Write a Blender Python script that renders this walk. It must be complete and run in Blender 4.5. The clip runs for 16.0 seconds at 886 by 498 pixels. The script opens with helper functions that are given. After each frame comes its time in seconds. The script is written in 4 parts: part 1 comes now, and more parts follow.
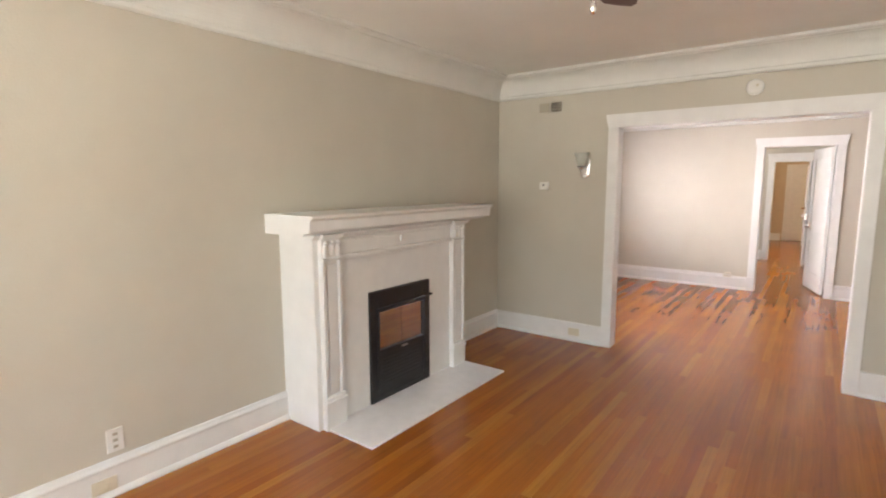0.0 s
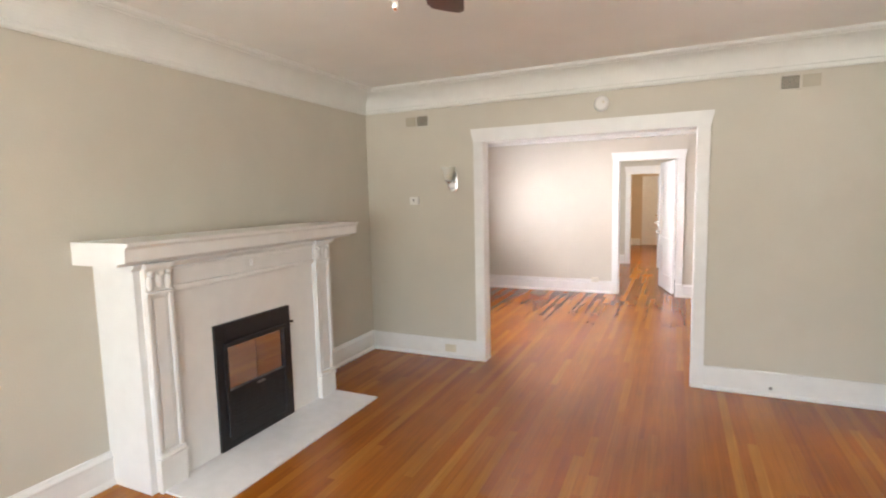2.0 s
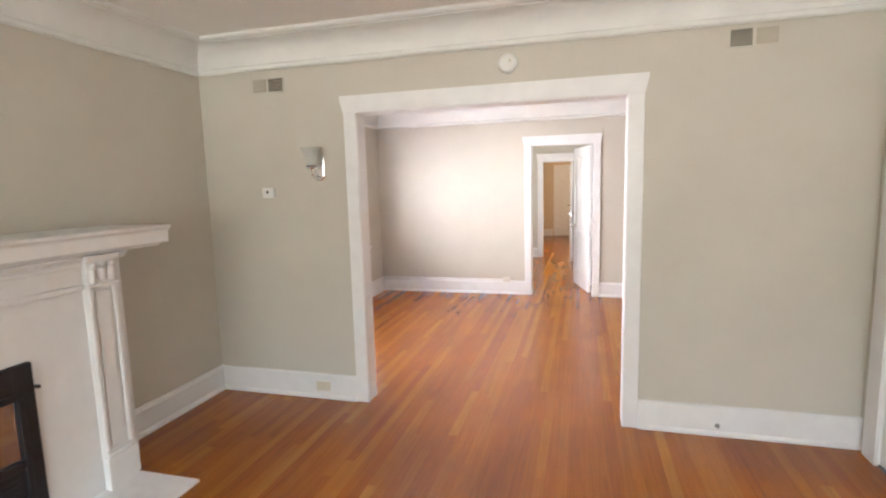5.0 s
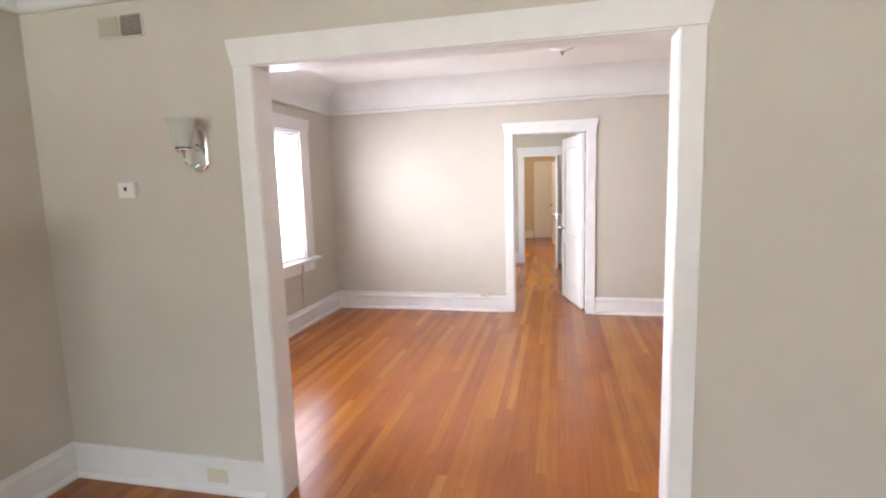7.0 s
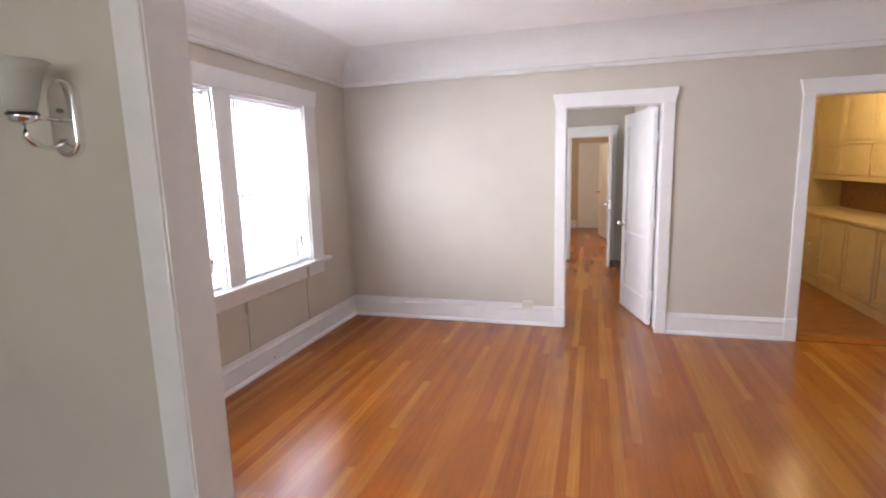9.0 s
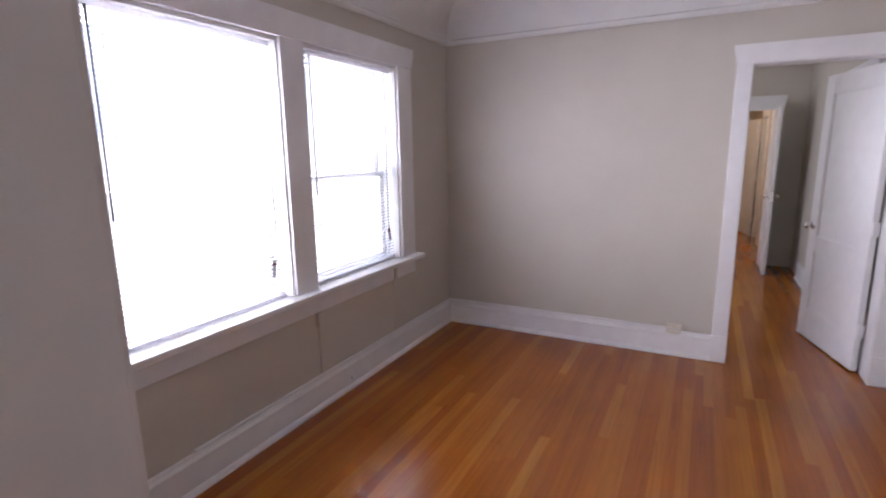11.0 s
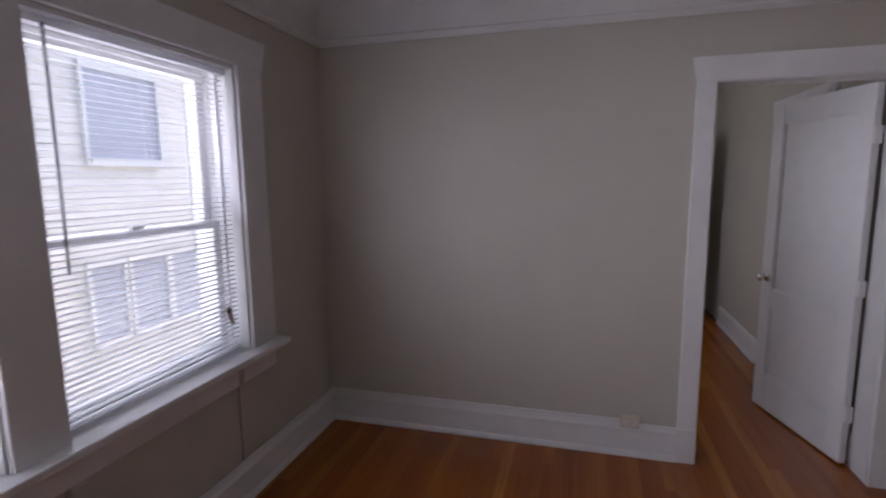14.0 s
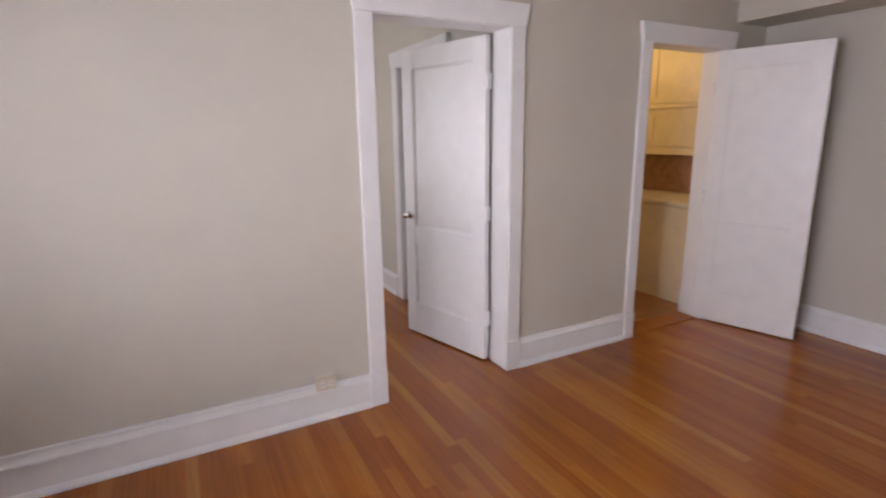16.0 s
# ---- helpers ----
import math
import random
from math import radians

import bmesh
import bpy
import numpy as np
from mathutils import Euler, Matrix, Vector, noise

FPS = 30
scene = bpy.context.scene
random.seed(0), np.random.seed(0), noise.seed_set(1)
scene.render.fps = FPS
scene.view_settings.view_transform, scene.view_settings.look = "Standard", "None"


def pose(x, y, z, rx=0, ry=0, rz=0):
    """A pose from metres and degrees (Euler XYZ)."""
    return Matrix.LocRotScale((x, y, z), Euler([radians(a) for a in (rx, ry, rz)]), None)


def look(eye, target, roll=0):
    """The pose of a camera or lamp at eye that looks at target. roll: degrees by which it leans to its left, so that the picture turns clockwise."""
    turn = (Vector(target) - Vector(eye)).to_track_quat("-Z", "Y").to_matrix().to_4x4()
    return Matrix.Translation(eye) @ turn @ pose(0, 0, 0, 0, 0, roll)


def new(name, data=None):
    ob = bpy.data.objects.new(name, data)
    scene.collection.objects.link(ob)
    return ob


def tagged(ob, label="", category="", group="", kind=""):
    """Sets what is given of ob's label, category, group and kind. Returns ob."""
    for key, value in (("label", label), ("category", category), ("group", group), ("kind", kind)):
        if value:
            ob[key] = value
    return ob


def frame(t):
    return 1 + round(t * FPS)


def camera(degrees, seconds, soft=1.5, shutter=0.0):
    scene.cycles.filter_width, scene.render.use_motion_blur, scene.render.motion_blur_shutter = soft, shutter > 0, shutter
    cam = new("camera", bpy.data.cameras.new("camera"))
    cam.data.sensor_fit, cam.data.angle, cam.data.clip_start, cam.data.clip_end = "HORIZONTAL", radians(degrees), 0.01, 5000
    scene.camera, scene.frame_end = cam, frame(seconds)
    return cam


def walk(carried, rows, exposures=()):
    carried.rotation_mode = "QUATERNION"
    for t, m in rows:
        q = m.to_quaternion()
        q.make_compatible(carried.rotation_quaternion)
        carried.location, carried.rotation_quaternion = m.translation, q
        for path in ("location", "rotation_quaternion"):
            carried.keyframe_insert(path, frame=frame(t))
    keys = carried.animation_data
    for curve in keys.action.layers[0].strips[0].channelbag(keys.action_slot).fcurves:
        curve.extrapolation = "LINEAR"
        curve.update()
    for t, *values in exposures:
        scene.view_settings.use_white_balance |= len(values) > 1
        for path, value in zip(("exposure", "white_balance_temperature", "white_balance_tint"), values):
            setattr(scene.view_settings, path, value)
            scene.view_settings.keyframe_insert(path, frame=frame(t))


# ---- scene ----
cam = camera(82.6, 16.0, soft=2.0, shutter=0.4)
PATH = [
    (0, (1.022, 1.523, 1.585), (-0.167, 3.11, 1.324), -0.1),
    (0.5, (1.015, 1.606, 1.586), (-0.087, 3.259, 1.355), -0.1),
    (1, (1.035, 1.673, 1.586), (0.024, 3.387, 1.387), -0.5),
    (1.5, (1.057, 1.738, 1.597), (0.14, 3.504, 1.402), -0.7),
    (2, (1.111, 1.808, 1.588), (0.277, 3.614, 1.381), -1.3),
    (2.5, (1.178, 1.888, 1.586), (0.425, 3.727, 1.355), -1.8),
    (3, (1.175, 1.977, 1.567), (0.514, 3.848, 1.321), -1.8),
    (3.5, (1.133, 2.148, 1.576), (0.541, 4.041, 1.317), -1.4),
    (4, (1.093, 2.394, 1.593), (0.531, 4.296, 1.331), -1.2),
    (6.5, (0.843, 3.88, 1.545), (0.37, 5.808, 1.3), -1.9),
    (7, (0.812, 4.159, 1.539), (0.37, 6.092, 1.282), -1.7),
    (7.5, (0.736, 4.429, 1.546), (0.324, 6.367, 1.275), -1.6),
    (8, (0.650, 4.685, 1.566), (0.247, 6.617, 1.273), -1.3),
    (8.2, (0.636, 4.79, 1.565), (0.206, 6.715, 1.268), -1.35),
    (10.5, (0.25, 5.848, 1.581), (-0.553, 7.64, 1.202), -1.2),
    (11, (0.086, 6.061, 1.56), (-0.815, 7.803, 1.172), -0.9),
    (11.5, (-0.007, 6.225, 1.555), (-1.022, 7.902, 1.156), -0.9),
    (12, (-0.068, 6.318, 1.58), (-1.163, 7.938, 1.172), -1.5),
    (12.5, (-0.125, 6.518, 1.6), (-1.249, 8.128, 1.23), -1.0),
    (13, (-0.178, 6.82, 1.575), (-1.24, 8.491, 1.29), 0.2),
    (13.5, (-0.24, 7.02, 1.568), (-1.063, 8.828, 1.326), -0.2),
    (14, (-0.321, 7.139, 1.605), (-0.853, 9.047, 1.326), -0.6),
    (14.5, (-0.382, 7.302, 1.534), (-0.625, 9.263, 1.228), -1.6),
    (15, (-0.441, 7.312, 1.564), (-0.315, 9.267, 1.163), -1.9),
    (15.5, (-0.545, 7.48, 1.498), (0.025, 9.352, 1.09), -1.0),
    (16, (-0.615, 7.575, 1.487), (0.291, 9.302, 1.047), -0.75),
]
EXPOSURES = [
    (0.0, 4.85, 6800, 9), (1.5, 5.05, 6600, 8), (4.0, 5.12, 6450, 8), (6.5, 5.05, 6250, 8), (8.2, 4.9, 6100, 9), (10.5, 3.95, 5950, 16), (11.5, 3.56, 5800, 18),
    (12.5, 3.05, 5850, 18), (13.5, 2.5, 5850, 17), (14.5, 2.42, 5950, 17), (15.0, 3.2, 6150, 16), (15.5, 3.66, 6250, 15), (16.0, 3.92, 6250, 14),
]
SKY, SUN = 0.085, 2.2
FRONT, SIDE, HALL, PANTRY, CORR = 1.18, 0.13, 1.15, 0.75, 2.3
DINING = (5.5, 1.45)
BLIND_FILL = (0.88, 0.66)
SLAT_TILT = -4.0
walk(cam, [(t, look(eye, target, roll)) for t, eye, target, roll in PATH], EXPOSURES)

# ---- world and light ----
world = bpy.data.worlds.new("sky")
scene.world = world
world.use_nodes = True
wn = world.node_tree
sky = wn.nodes.new("ShaderNodeTexSky")
sky.sky_type, sky.sun_disc = "NISHITA", False
sky.sun_elevation, sky.sun_rotation = radians(60), radians(4)
sky.dust_density, sky.air_density = 6.0, 1.0
bg = wn.nodes["Background"]
bg.inputs["Strength"].default_value = SKY
wn.links.new(sky.outputs[0], bg.inputs["Color"])
sun = new("sun", bpy.data.lights.new("sun", "SUN"))
sun.data.energy, sun.data.angle, sun.data.color = SUN, radians(0.5), (1, 0.95, 0.88)
sun.matrix_world = look((0.35, 4.99, 8.66), (0, 0, 0))


def area(name, eye, target, w, h, watts, color):
    ob = new(name, bpy.data.lights.new(name, "AREA"))
    ob.data.shape, ob.data.size, ob.data.size_y, ob.data.energy, ob.data.color = "RECTANGLE", w, h, watts, color
    ob.matrix_world = look(eye, target)
    return ob


DAY = (0.98, 0.98, 0.97)
# lamps in unseen front and side windows, added to light the living room
for wx in (-0.85, 0.4, 1.65):
    area("window_daylight", (wx, -0.42, 1.45), (wx, 3, 1.15), 0.95, 1.3, FRONT, DAY)
area("window_daylight", (-1.95, 1.35, 1.45), (1, 1.35, 1.45), 1.0, 1.3, SIDE, DAY)
# the hall's window is assumed; this lamp in it brightens the hall
area("window_daylight", (-1.13, 12.0, 1.45), (1, 12.0, 1.45), 0.85, 1.2, HALL, (1.0, 0.95, 1.0))

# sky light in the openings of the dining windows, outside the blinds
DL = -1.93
for wy, watts, fill_watts in zip((7.625, 8.78), DINING, BLIND_FILL):
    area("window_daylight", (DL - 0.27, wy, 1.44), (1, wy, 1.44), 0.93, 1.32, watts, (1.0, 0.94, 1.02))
    # added fill lamp for what the slats scatter into the room, mostly upwards
    area("blind_fill_lamp", (DL - 0.015, wy, 1.44), (1, wy, 2.5), 0.9, 1.28, fill_watts, (1.02, 0.93, 1.06))


def bulb(name, at, watts, color, radius=0.05):
    ob = new(name, bpy.data.lights.new(name, "POINT"))
    ob.data.energy, ob.data.color, ob.data.shadow_soft_size = watts, color, radius
    ob.location = at
    return ob


# unseen warm lamps added to brighten the pantry and the corridor
bulb("pantry_fill", (2.75, 11.4, 2.2), PANTRY, (1.0, 0.64, 0.26), 0.2)
bulb("corridor_fill", (-0.3, 15.0, 2.2), CORR, (1.0, 0.78, 0.60), 0.3)


# ---- materials ----
def material(name, color, rough=0.5, metal=0.0, scale=6.0, amount=0.06, bump=0.02, bump_scale=120.0, stretch=(1, 1, 1), coat=0.0):
    m = bpy.data.materials.new(name)
    m.use_nodes = True
    t = m.node_tree
    b = t.nodes["Principled BSDF"]
    b.inputs["Roughness"].default_value, b.inputs["Metallic"].default_value = rough, metal
    b.inputs["Coat Weight"].default_value = coat
    geo = t.nodes.new("ShaderNodeNewGeometry")
    mp = t.nodes.new("ShaderNodeMapping")
    mp.inputs["Scale"].default_value = stretch
    t.links.new(geo.outputs["Position"], mp.inputs["Vector"])
    n1 = t.nodes.new("ShaderNodeTexNoise")
    n1.inputs["Scale"].default_value, n1.inputs["Detail"].default_value = scale, 4
    t.links.new(mp.outputs[0], n1.inputs["Vector"])
    ramp = t.nodes.new("ShaderNodeValToRGB")
    e = ramp.color_ramp.elements
    e[0].position, e[1].position = 0.3, 0.7
    e[0].color = (*[c * (1 - amount) for c in color], 1)
    e[1].color = (*[min(1, c * (1 + amount)) for c in color], 1)
    t.links.new(n1.outputs["Fac"], ramp.inputs[0])
    t.links.new(ramp.outputs[0], b.inputs["Base Color"])
    n2 = t.nodes.new("ShaderNodeTexNoise")
    n2.inputs["Scale"].default_value, n2.inputs["Detail"].default_value = bump_scale, 3
    t.links.new(mp.outputs[0], n2.inputs["Vector"])
    bp = t.nodes.new("ShaderNodeBump")
    bp.inputs["Strength"].default_value, bp.inputs["Distance"].default_value = bump, 0.01
    t.links.new(n2.outputs["Fac"], bp.inputs["Height"])
    t.links.new(bp.outputs[0], b.inputs["Normal"])
    return m


def wood(name, per_island):
    m = bpy.data.materials.new(name)
    m.use_nodes = True
    t = m.node_tree
    link = t.links.new
    b = t.nodes["Principled BSDF"]
    geo = t.nodes.new("ShaderNodeNewGeometry")
    if per_island:
        rnd = geo.outputs["Random Per Island"]
    else:
        rnd = t.nodes.new("ShaderNodeObjectInfo").outputs["Random"]
    ramp = t.nodes.new("ShaderNodeValToRGB")
    stops = ((0.0, (0.282, 0.075, 0.006)), (0.22, (0.308, 0.088, 0.006)), (0.55, (0.335, 0.103, 0.008)), (0.85, (0.37, 0.126, 0.011)), (1.0, (0.425, 0.166, 0.019)))
    els = ramp.color_ramp.elements
    els[0].position, els[0].color = stops[0][0], (*stops[0][1], 1)
    els[1].position, els[1].color = stops[4][0], (*stops[4][1], 1)
    for p, c in stops[1:4]:
        els.new(p).color = (*c, 1)
    link(rnd, ramp.inputs[0])
    # grain, drawn out along the boards and shifted from board to board
    shift = t.nodes.new("ShaderNodeMath")
    shift.operation = "MULTIPLY"
    shift.inputs[1].default_value = 37.0
    link(rnd, shift.inputs[0])
    comb = t.nodes.new("ShaderNodeCombineXYZ")
    link(shift.outputs[0], comb.inputs[0])
    link(shift.outputs[0], comb.inputs[1])
    add = t.nodes.new("ShaderNodeVectorMath")
    link(geo.outputs["Position"], add.inputs[0])
    link(comb.outputs[0], add.inputs[1])
    mp = t.nodes.new("ShaderNodeMapping")
    mp.inputs["Scale"].default_value = (36, 1.2, 10)
    link(add.outputs[0], mp.inputs["Vector"])
    grain = t.nodes.new("ShaderNodeTexNoise")
    grain.inputs["Scale"].default_value, grain.inputs["Detail"].default_value, grain.inputs["Distortion"].default_value = 1.6, 6, 0.8
    link(mp.outputs[0], grain.inputs["Vector"])
    gr = t.nodes.new("ShaderNodeMapRange")
    gr.inputs["From Min"].default_value, gr.inputs["From Max"].default_value = 0.3, 0.7
    gr.inputs["To Min"].default_value, gr.inputs["To Max"].default_value = 0.85, 1.15
    link(grain.outputs["Fac"], gr.inputs["Value"])
    mul = t.nodes.new("ShaderNodeVectorMath")
    mul.operation = "SCALE"
    link(ramp.outputs[0], mul.inputs[0])
    link(gr.outputs[0], mul.inputs["Scale"])
    # old stains, wide and faint
    stain = t.nodes.new("ShaderNodeTexNoise")
    stain.inputs["Scale"].default_value, stain.inputs["Detail"].default_value = 1.3, 5
    link(geo.outputs["Position"], stain.inputs["Vector"])
    sr = t.nodes.new("ShaderNodeMapRange")
    sr.inputs["From Min"].default_value, sr.inputs["From Max"].default_value = 0.3, 0.62
    sr.inputs["To Min"].default_value, sr.inputs["To Max"].default_value = 0.86, 1.04
    link(stain.outputs["Fac"], sr.inputs["Value"])
    mul2 = t.nodes.new("ShaderNodeVectorMath")
    mul2.operation = "SCALE"
    link(mul.outputs[0], mul2.inputs[0])
    link(sr.outputs[0], mul2.inputs["Scale"])
    link(mul2.outputs[0], b.inputs["Base Color"])
    rr = t.nodes.new("ShaderNodeMapRange")
    rr.inputs["To Min"].default_value, rr.inputs["To Max"].default_value = 0.2, 0.27
    link(stain.outputs["Fac"], rr.inputs["Value"])
    link(rr.outputs[0], b.inputs["Roughness"])
    b.inputs["Specular IOR Level"].default_value = 0.5
    return m


def glow(name, color, strength):
    m = bpy.data.materials.new(name)
    m.use_nodes = True
    b = m.node_tree.nodes["Principled BSDF"]
    b.inputs["Emission Color"].default_value, b.inputs["Emission Strength"].default_value = (*color, 1), strength
    return m


M_WALL = material("greige_wall_paint", (0.545, 0.515, 0.440), 0.6, scale=2.5, amount=0.03, bump=0.12, bump_scale=90)
M_TRIM = material("white_trim_paint", (0.755, 0.755, 0.74), 0.36, scale=9, amount=0.03, bump=0.05, bump_scale=60)
M_CORNICE = material("white_plaster_paint", (0.71, 0.715, 0.68), 0.6, scale=5, amount=0.03, bump=0.06, bump_scale=50)
M_CEIL = material("white_ceiling_paint", (0.81, 0.81, 0.77), 0.8, scale=2, amount=0.03, bump=0.1, bump_scale=80)
M_HEARTH = material("white_painted_hearth", (0.80, 0.79, 0.80), 0.4, scale=12, amount=0.04, bump=0.06, bump_scale=40)
M_BLACK = material("black_enamel", (0.012, 0.012, 0.014), 0.35, scale=20, amount=0.3, bump=0.03)
M_MIRROR = material("tinted_fire_glass", (0.55, 0.50, 0.46), 0.06, 1.0, scale=3, amount=0.08, bump=0.004, bump_scale=8)
M_CHROME = material("polished_chrome", (0.85, 0.85, 0.85), 0.2, 1.0, bump=0.0)
M_BRASS = material("polished_brass", (0.75, 0.52, 0.2), 0.18, 1.0, bump=0.0)
M_STEEL = material("dull_steel", (0.35, 0.34, 0.33), 0.4, 1.0, bump=0.02)
M_FROST = material("frosted_glass", (0.66, 0.67, 0.61), 0.3, bump=0.02)
ft = M_FROST.node_tree
ftr, fmx = ft.nodes.new("ShaderNodeBsdfTranslucent"), ft.nodes.new("ShaderNodeMixShader")
ftr.inputs["Color"].default_value, fmx.inputs[0].default_value = (0.9, 0.92, 0.9, 1), 0.5
ft.links.new(ft.nodes["Principled BSDF"].outputs[0], fmx.inputs[1])
ft.links.new(ftr.outputs[0], fmx.inputs[2])
ft.links.new(fmx.outputs[0], ft.nodes["Material Output"].inputs["Surface"])
M_OPAL = material("opal_glass", (0.84, 0.83, 0.80), 0.25, bump=0.0)
M_PANE = bpy.data.materials.new("window_glass")
M_PANE.use_nodes = True
pt = M_PANE.node_tree
pt.nodes.remove(pt.nodes["Principled BSDF"])
pane_clear, pane_gloss, pane_mix = (pt.nodes.new(k) for k in ("ShaderNodeBsdfTransparent", "ShaderNodeBsdfGlossy", "ShaderNodeMixShader"))
pane_clear.inputs["Color"].default_value, pane_gloss.inputs["Roughness"].default_value, pane_mix.inputs[0].default_value = (0.97, 0.98, 0.97, 1), 0.02, 0.05
pt.links.new(pane_clear.outputs[0], pane_mix.inputs[1])
pt.links.new(pane_gloss.outputs[0], pane_mix.inputs[2])
pt.links.new(pane_mix.outputs[0], pt.nodes["Material Output"].inputs["Surface"])
M_BLIND = material("white_vinyl_blind", (0.76, 0.76, 0.77), 0.45, scale=15, amount=0.02, bump=0.02)
bt = M_BLIND.node_tree
btr, bmx = bt.nodes.new("ShaderNodeBsdfTranslucent"), bt.nodes.new("ShaderNodeMixShader")
btr.inputs["Color"].default_value, bmx.inputs[0].default_value = (0.8, 0.8, 0.82, 1), 0.35
bt.links.new(bt.nodes["Principled BSDF"].outputs[0], bmx.inputs[1])
bt.links.new(btr.outputs[0], bmx.inputs[2])
bt.links.new(bmx.outputs[0], bt.nodes["Material Output"].inputs["Surface"])
M_PLASTIC = material("white_plastic", (0.74, 0.73, 0.69), 0.35, bump=0.01)
M_IVORY = material("ivory_plastic", (0.64, 0.59, 0.47), 0.4, bump=0.01)
M_TAG = material("grey_card", (0.55, 0.52, 0.48), 0.6)
M_TAGBAND = material("dark_red_print", (0.14, 0.025, 0.02), 0.6)
M_DARK = material("dark_slot", (0.03, 0.03, 0.03), 0.6)
M_VENT = material("greige_vent_paint", (0.42, 0.38, 0.30), 0.5, bump=0.03)
M_MAHOG = material("mahogany_blade", (0.075, 0.016, 0.009), 0.3, scale=4, amount=0.35, stretch=(4, 30, 4), bump=0.02)
M_FLOOR = wood("varnished_fir_board", False)
M_FLOOR_JOINED = wood("varnished_fir_boards", True)
M_SUB = material("subfloor", (0.05, 0.02, 0.008), 0.8)
M_CREAM = material("cream_cabinet_paint", (0.72, 0.62, 0.42), 0.4, scale=8, amount=0.05, bump=0.04)
M_PANTRY = material("yellow_pantry_paint", (0.66, 0.54, 0.30), 0.6, scale=3, amount=0.04, bump=0.08)
M_SPLASH = material("brown_backsplash", (0.38, 0.21, 0.13), 0.45, scale=14, amount=0.2)
M_LINO = material("orange_brown_linoleum", (0.30, 0.13, 0.045), 0.4, scale=9, amount=0.2)
M_TAN = material("tan_corridor_paint", (0.58, 0.47, 0.33), 0.6, scale=3, amount=0.04, bump=0.08)
M_SIDING = material("white_siding_paint", (0.80, 0.77, 0.72), 0.6, scale=3, amount=0.05)
# pale blue base colour paints the sky's reflection and haze into the panes
M_BLUEGLASS = material("sky_painted_glass", (0.46, 0.48, 0.56), 0.12, bump=0.0)
M_GROUND = material("concrete_yard", (0.30, 0.29, 0.27), 0.9, scale=1.5, amount=0.2)
M_LEAD = material("grey_cord", (0.10, 0.10, 0.11), 0.5)
M_BULB = glow("lit_bulb", (1.0, 0.72, 0.35), 6.0)


# ---- building helpers ----
def box(bm, x0, x1, y0, y1, z0, z1, bevel=0.0):
    made = bmesh.ops.create_cube(bm, size=1.0)["verts"]
    bmesh.ops.transform(bm, verts=made, matrix=Matrix.LocRotScale(((x0 + x1) / 2, (y0 + y1) / 2, (z0 + z1) / 2), None, (abs(x1 - x0), abs(y1 - y0), abs(z1 - z0))))
    if bevel:
        edges = list({e for v in made for e in v.link_edges})
        bmesh.ops.bevel(bm, geom=edges, offset=bevel, segments=2, affect="EDGES", profile=0.5)
    return bm


def boxes(*specs, bevel=0.0):
    bm = bmesh.new()
    for s in specs:
        box(bm, *s, bevel=bevel)
    return bm


def turned(profile, steps=24, axis="Z"):
    """A body of revolution about an axis from (radius, height) pairs."""
    bm = bmesh.new()
    rings = []
    for r, h in profile:
        rings.append([bm.verts.new((r * math.cos(2 * math.pi * i / steps), r * math.sin(2 * math.pi * i / steps), h)) for i in range(steps)])
    for a, b in zip(rings, rings[1:]):
        for i in range(steps):
            bm.faces.new((a[i], a[(i + 1) % steps], b[(i + 1) % steps], b[i]))
    for ring in (rings[0], rings[-1]):
        bm.faces.new(ring)
    bmesh.ops.remove_doubles(bm, verts=bm.verts, dist=1e-5)
    bmesh.ops.recalc_face_normals(bm, faces=bm.faces)
    for f in bm.faces:
        f.smooth = len(f.verts) <= 4
    if axis == "Y":
        bmesh.ops.rotate(bm, verts=bm.verts, matrix=Matrix.Rotation(radians(90), 3, "X"))
    if axis == "X":
        bmesh.ops.rotate(bm, verts=bm.verts, matrix=Matrix.Rotation(radians(90), 3, "Y"))
    return bm


def moved(bm, x=0, y=0, z=0):
    bmesh.ops.translate(bm, verts=bm.verts, vec=(x, y, z))
    return bm


def swept(profile, p0, p1, inward, smooth=False):
    """A moulding: a closed outline of (out from the wall, height) drawn from p0 to p1."""
    bm = bmesh.new()
    nx, ny = inward
    rows = [[bm.verts.new((px + nx * d, py + ny * d, z)) for d, z in profile] for px, py in (p0, p1)]
    n = len(profile)
    for i in range(n):
        f = bm.faces.new((rows[0][i], rows[0][(i + 1) % n], rows[1][(i + 1) % n], rows[1][i]))
        f.smooth = smooth
    bm.faces.new(rows[0])
    bm.faces.new(rows[1])
    bmesh.ops.recalc_face_normals(bm, faces=bm.faces)
    return bm


def tube(points, r, sides=8):
    bm = bmesh.new()
    rings = []
    pts = [Vector(p) for p in points]
    for i, p in enumerate(pts):
        d = (pts[min(i + 1, len(pts) - 1)] - pts[max(i - 1, 0)]).normalized()
        q = d.to_track_quat("Z", "Y")
        rings.append([bm.verts.new(p + q @ Vector((r * math.cos(2 * math.pi * k / sides), r * math.sin(2 * math.pi * k / sides), 0))) for k in range(sides)])
    for a, b in zip(rings, rings[1:]):
        for k in range(sides):
            bm.faces.new((a[k], a[(k + 1) % sides], b[(k + 1) % sides], b[k])).smooth = True
    bm.faces.new(rings[0])
    bm.faces.new(rings[-1])
    bmesh.ops.recalc_face_normals(bm, faces=bm.faces)
    return bm


def mesh_of(name, bm, mat):
    me = bpy.data.meshes.new(name)
    bm.to_mesh(me)
    bm.free()
    me.materials.append(mat)
    return me


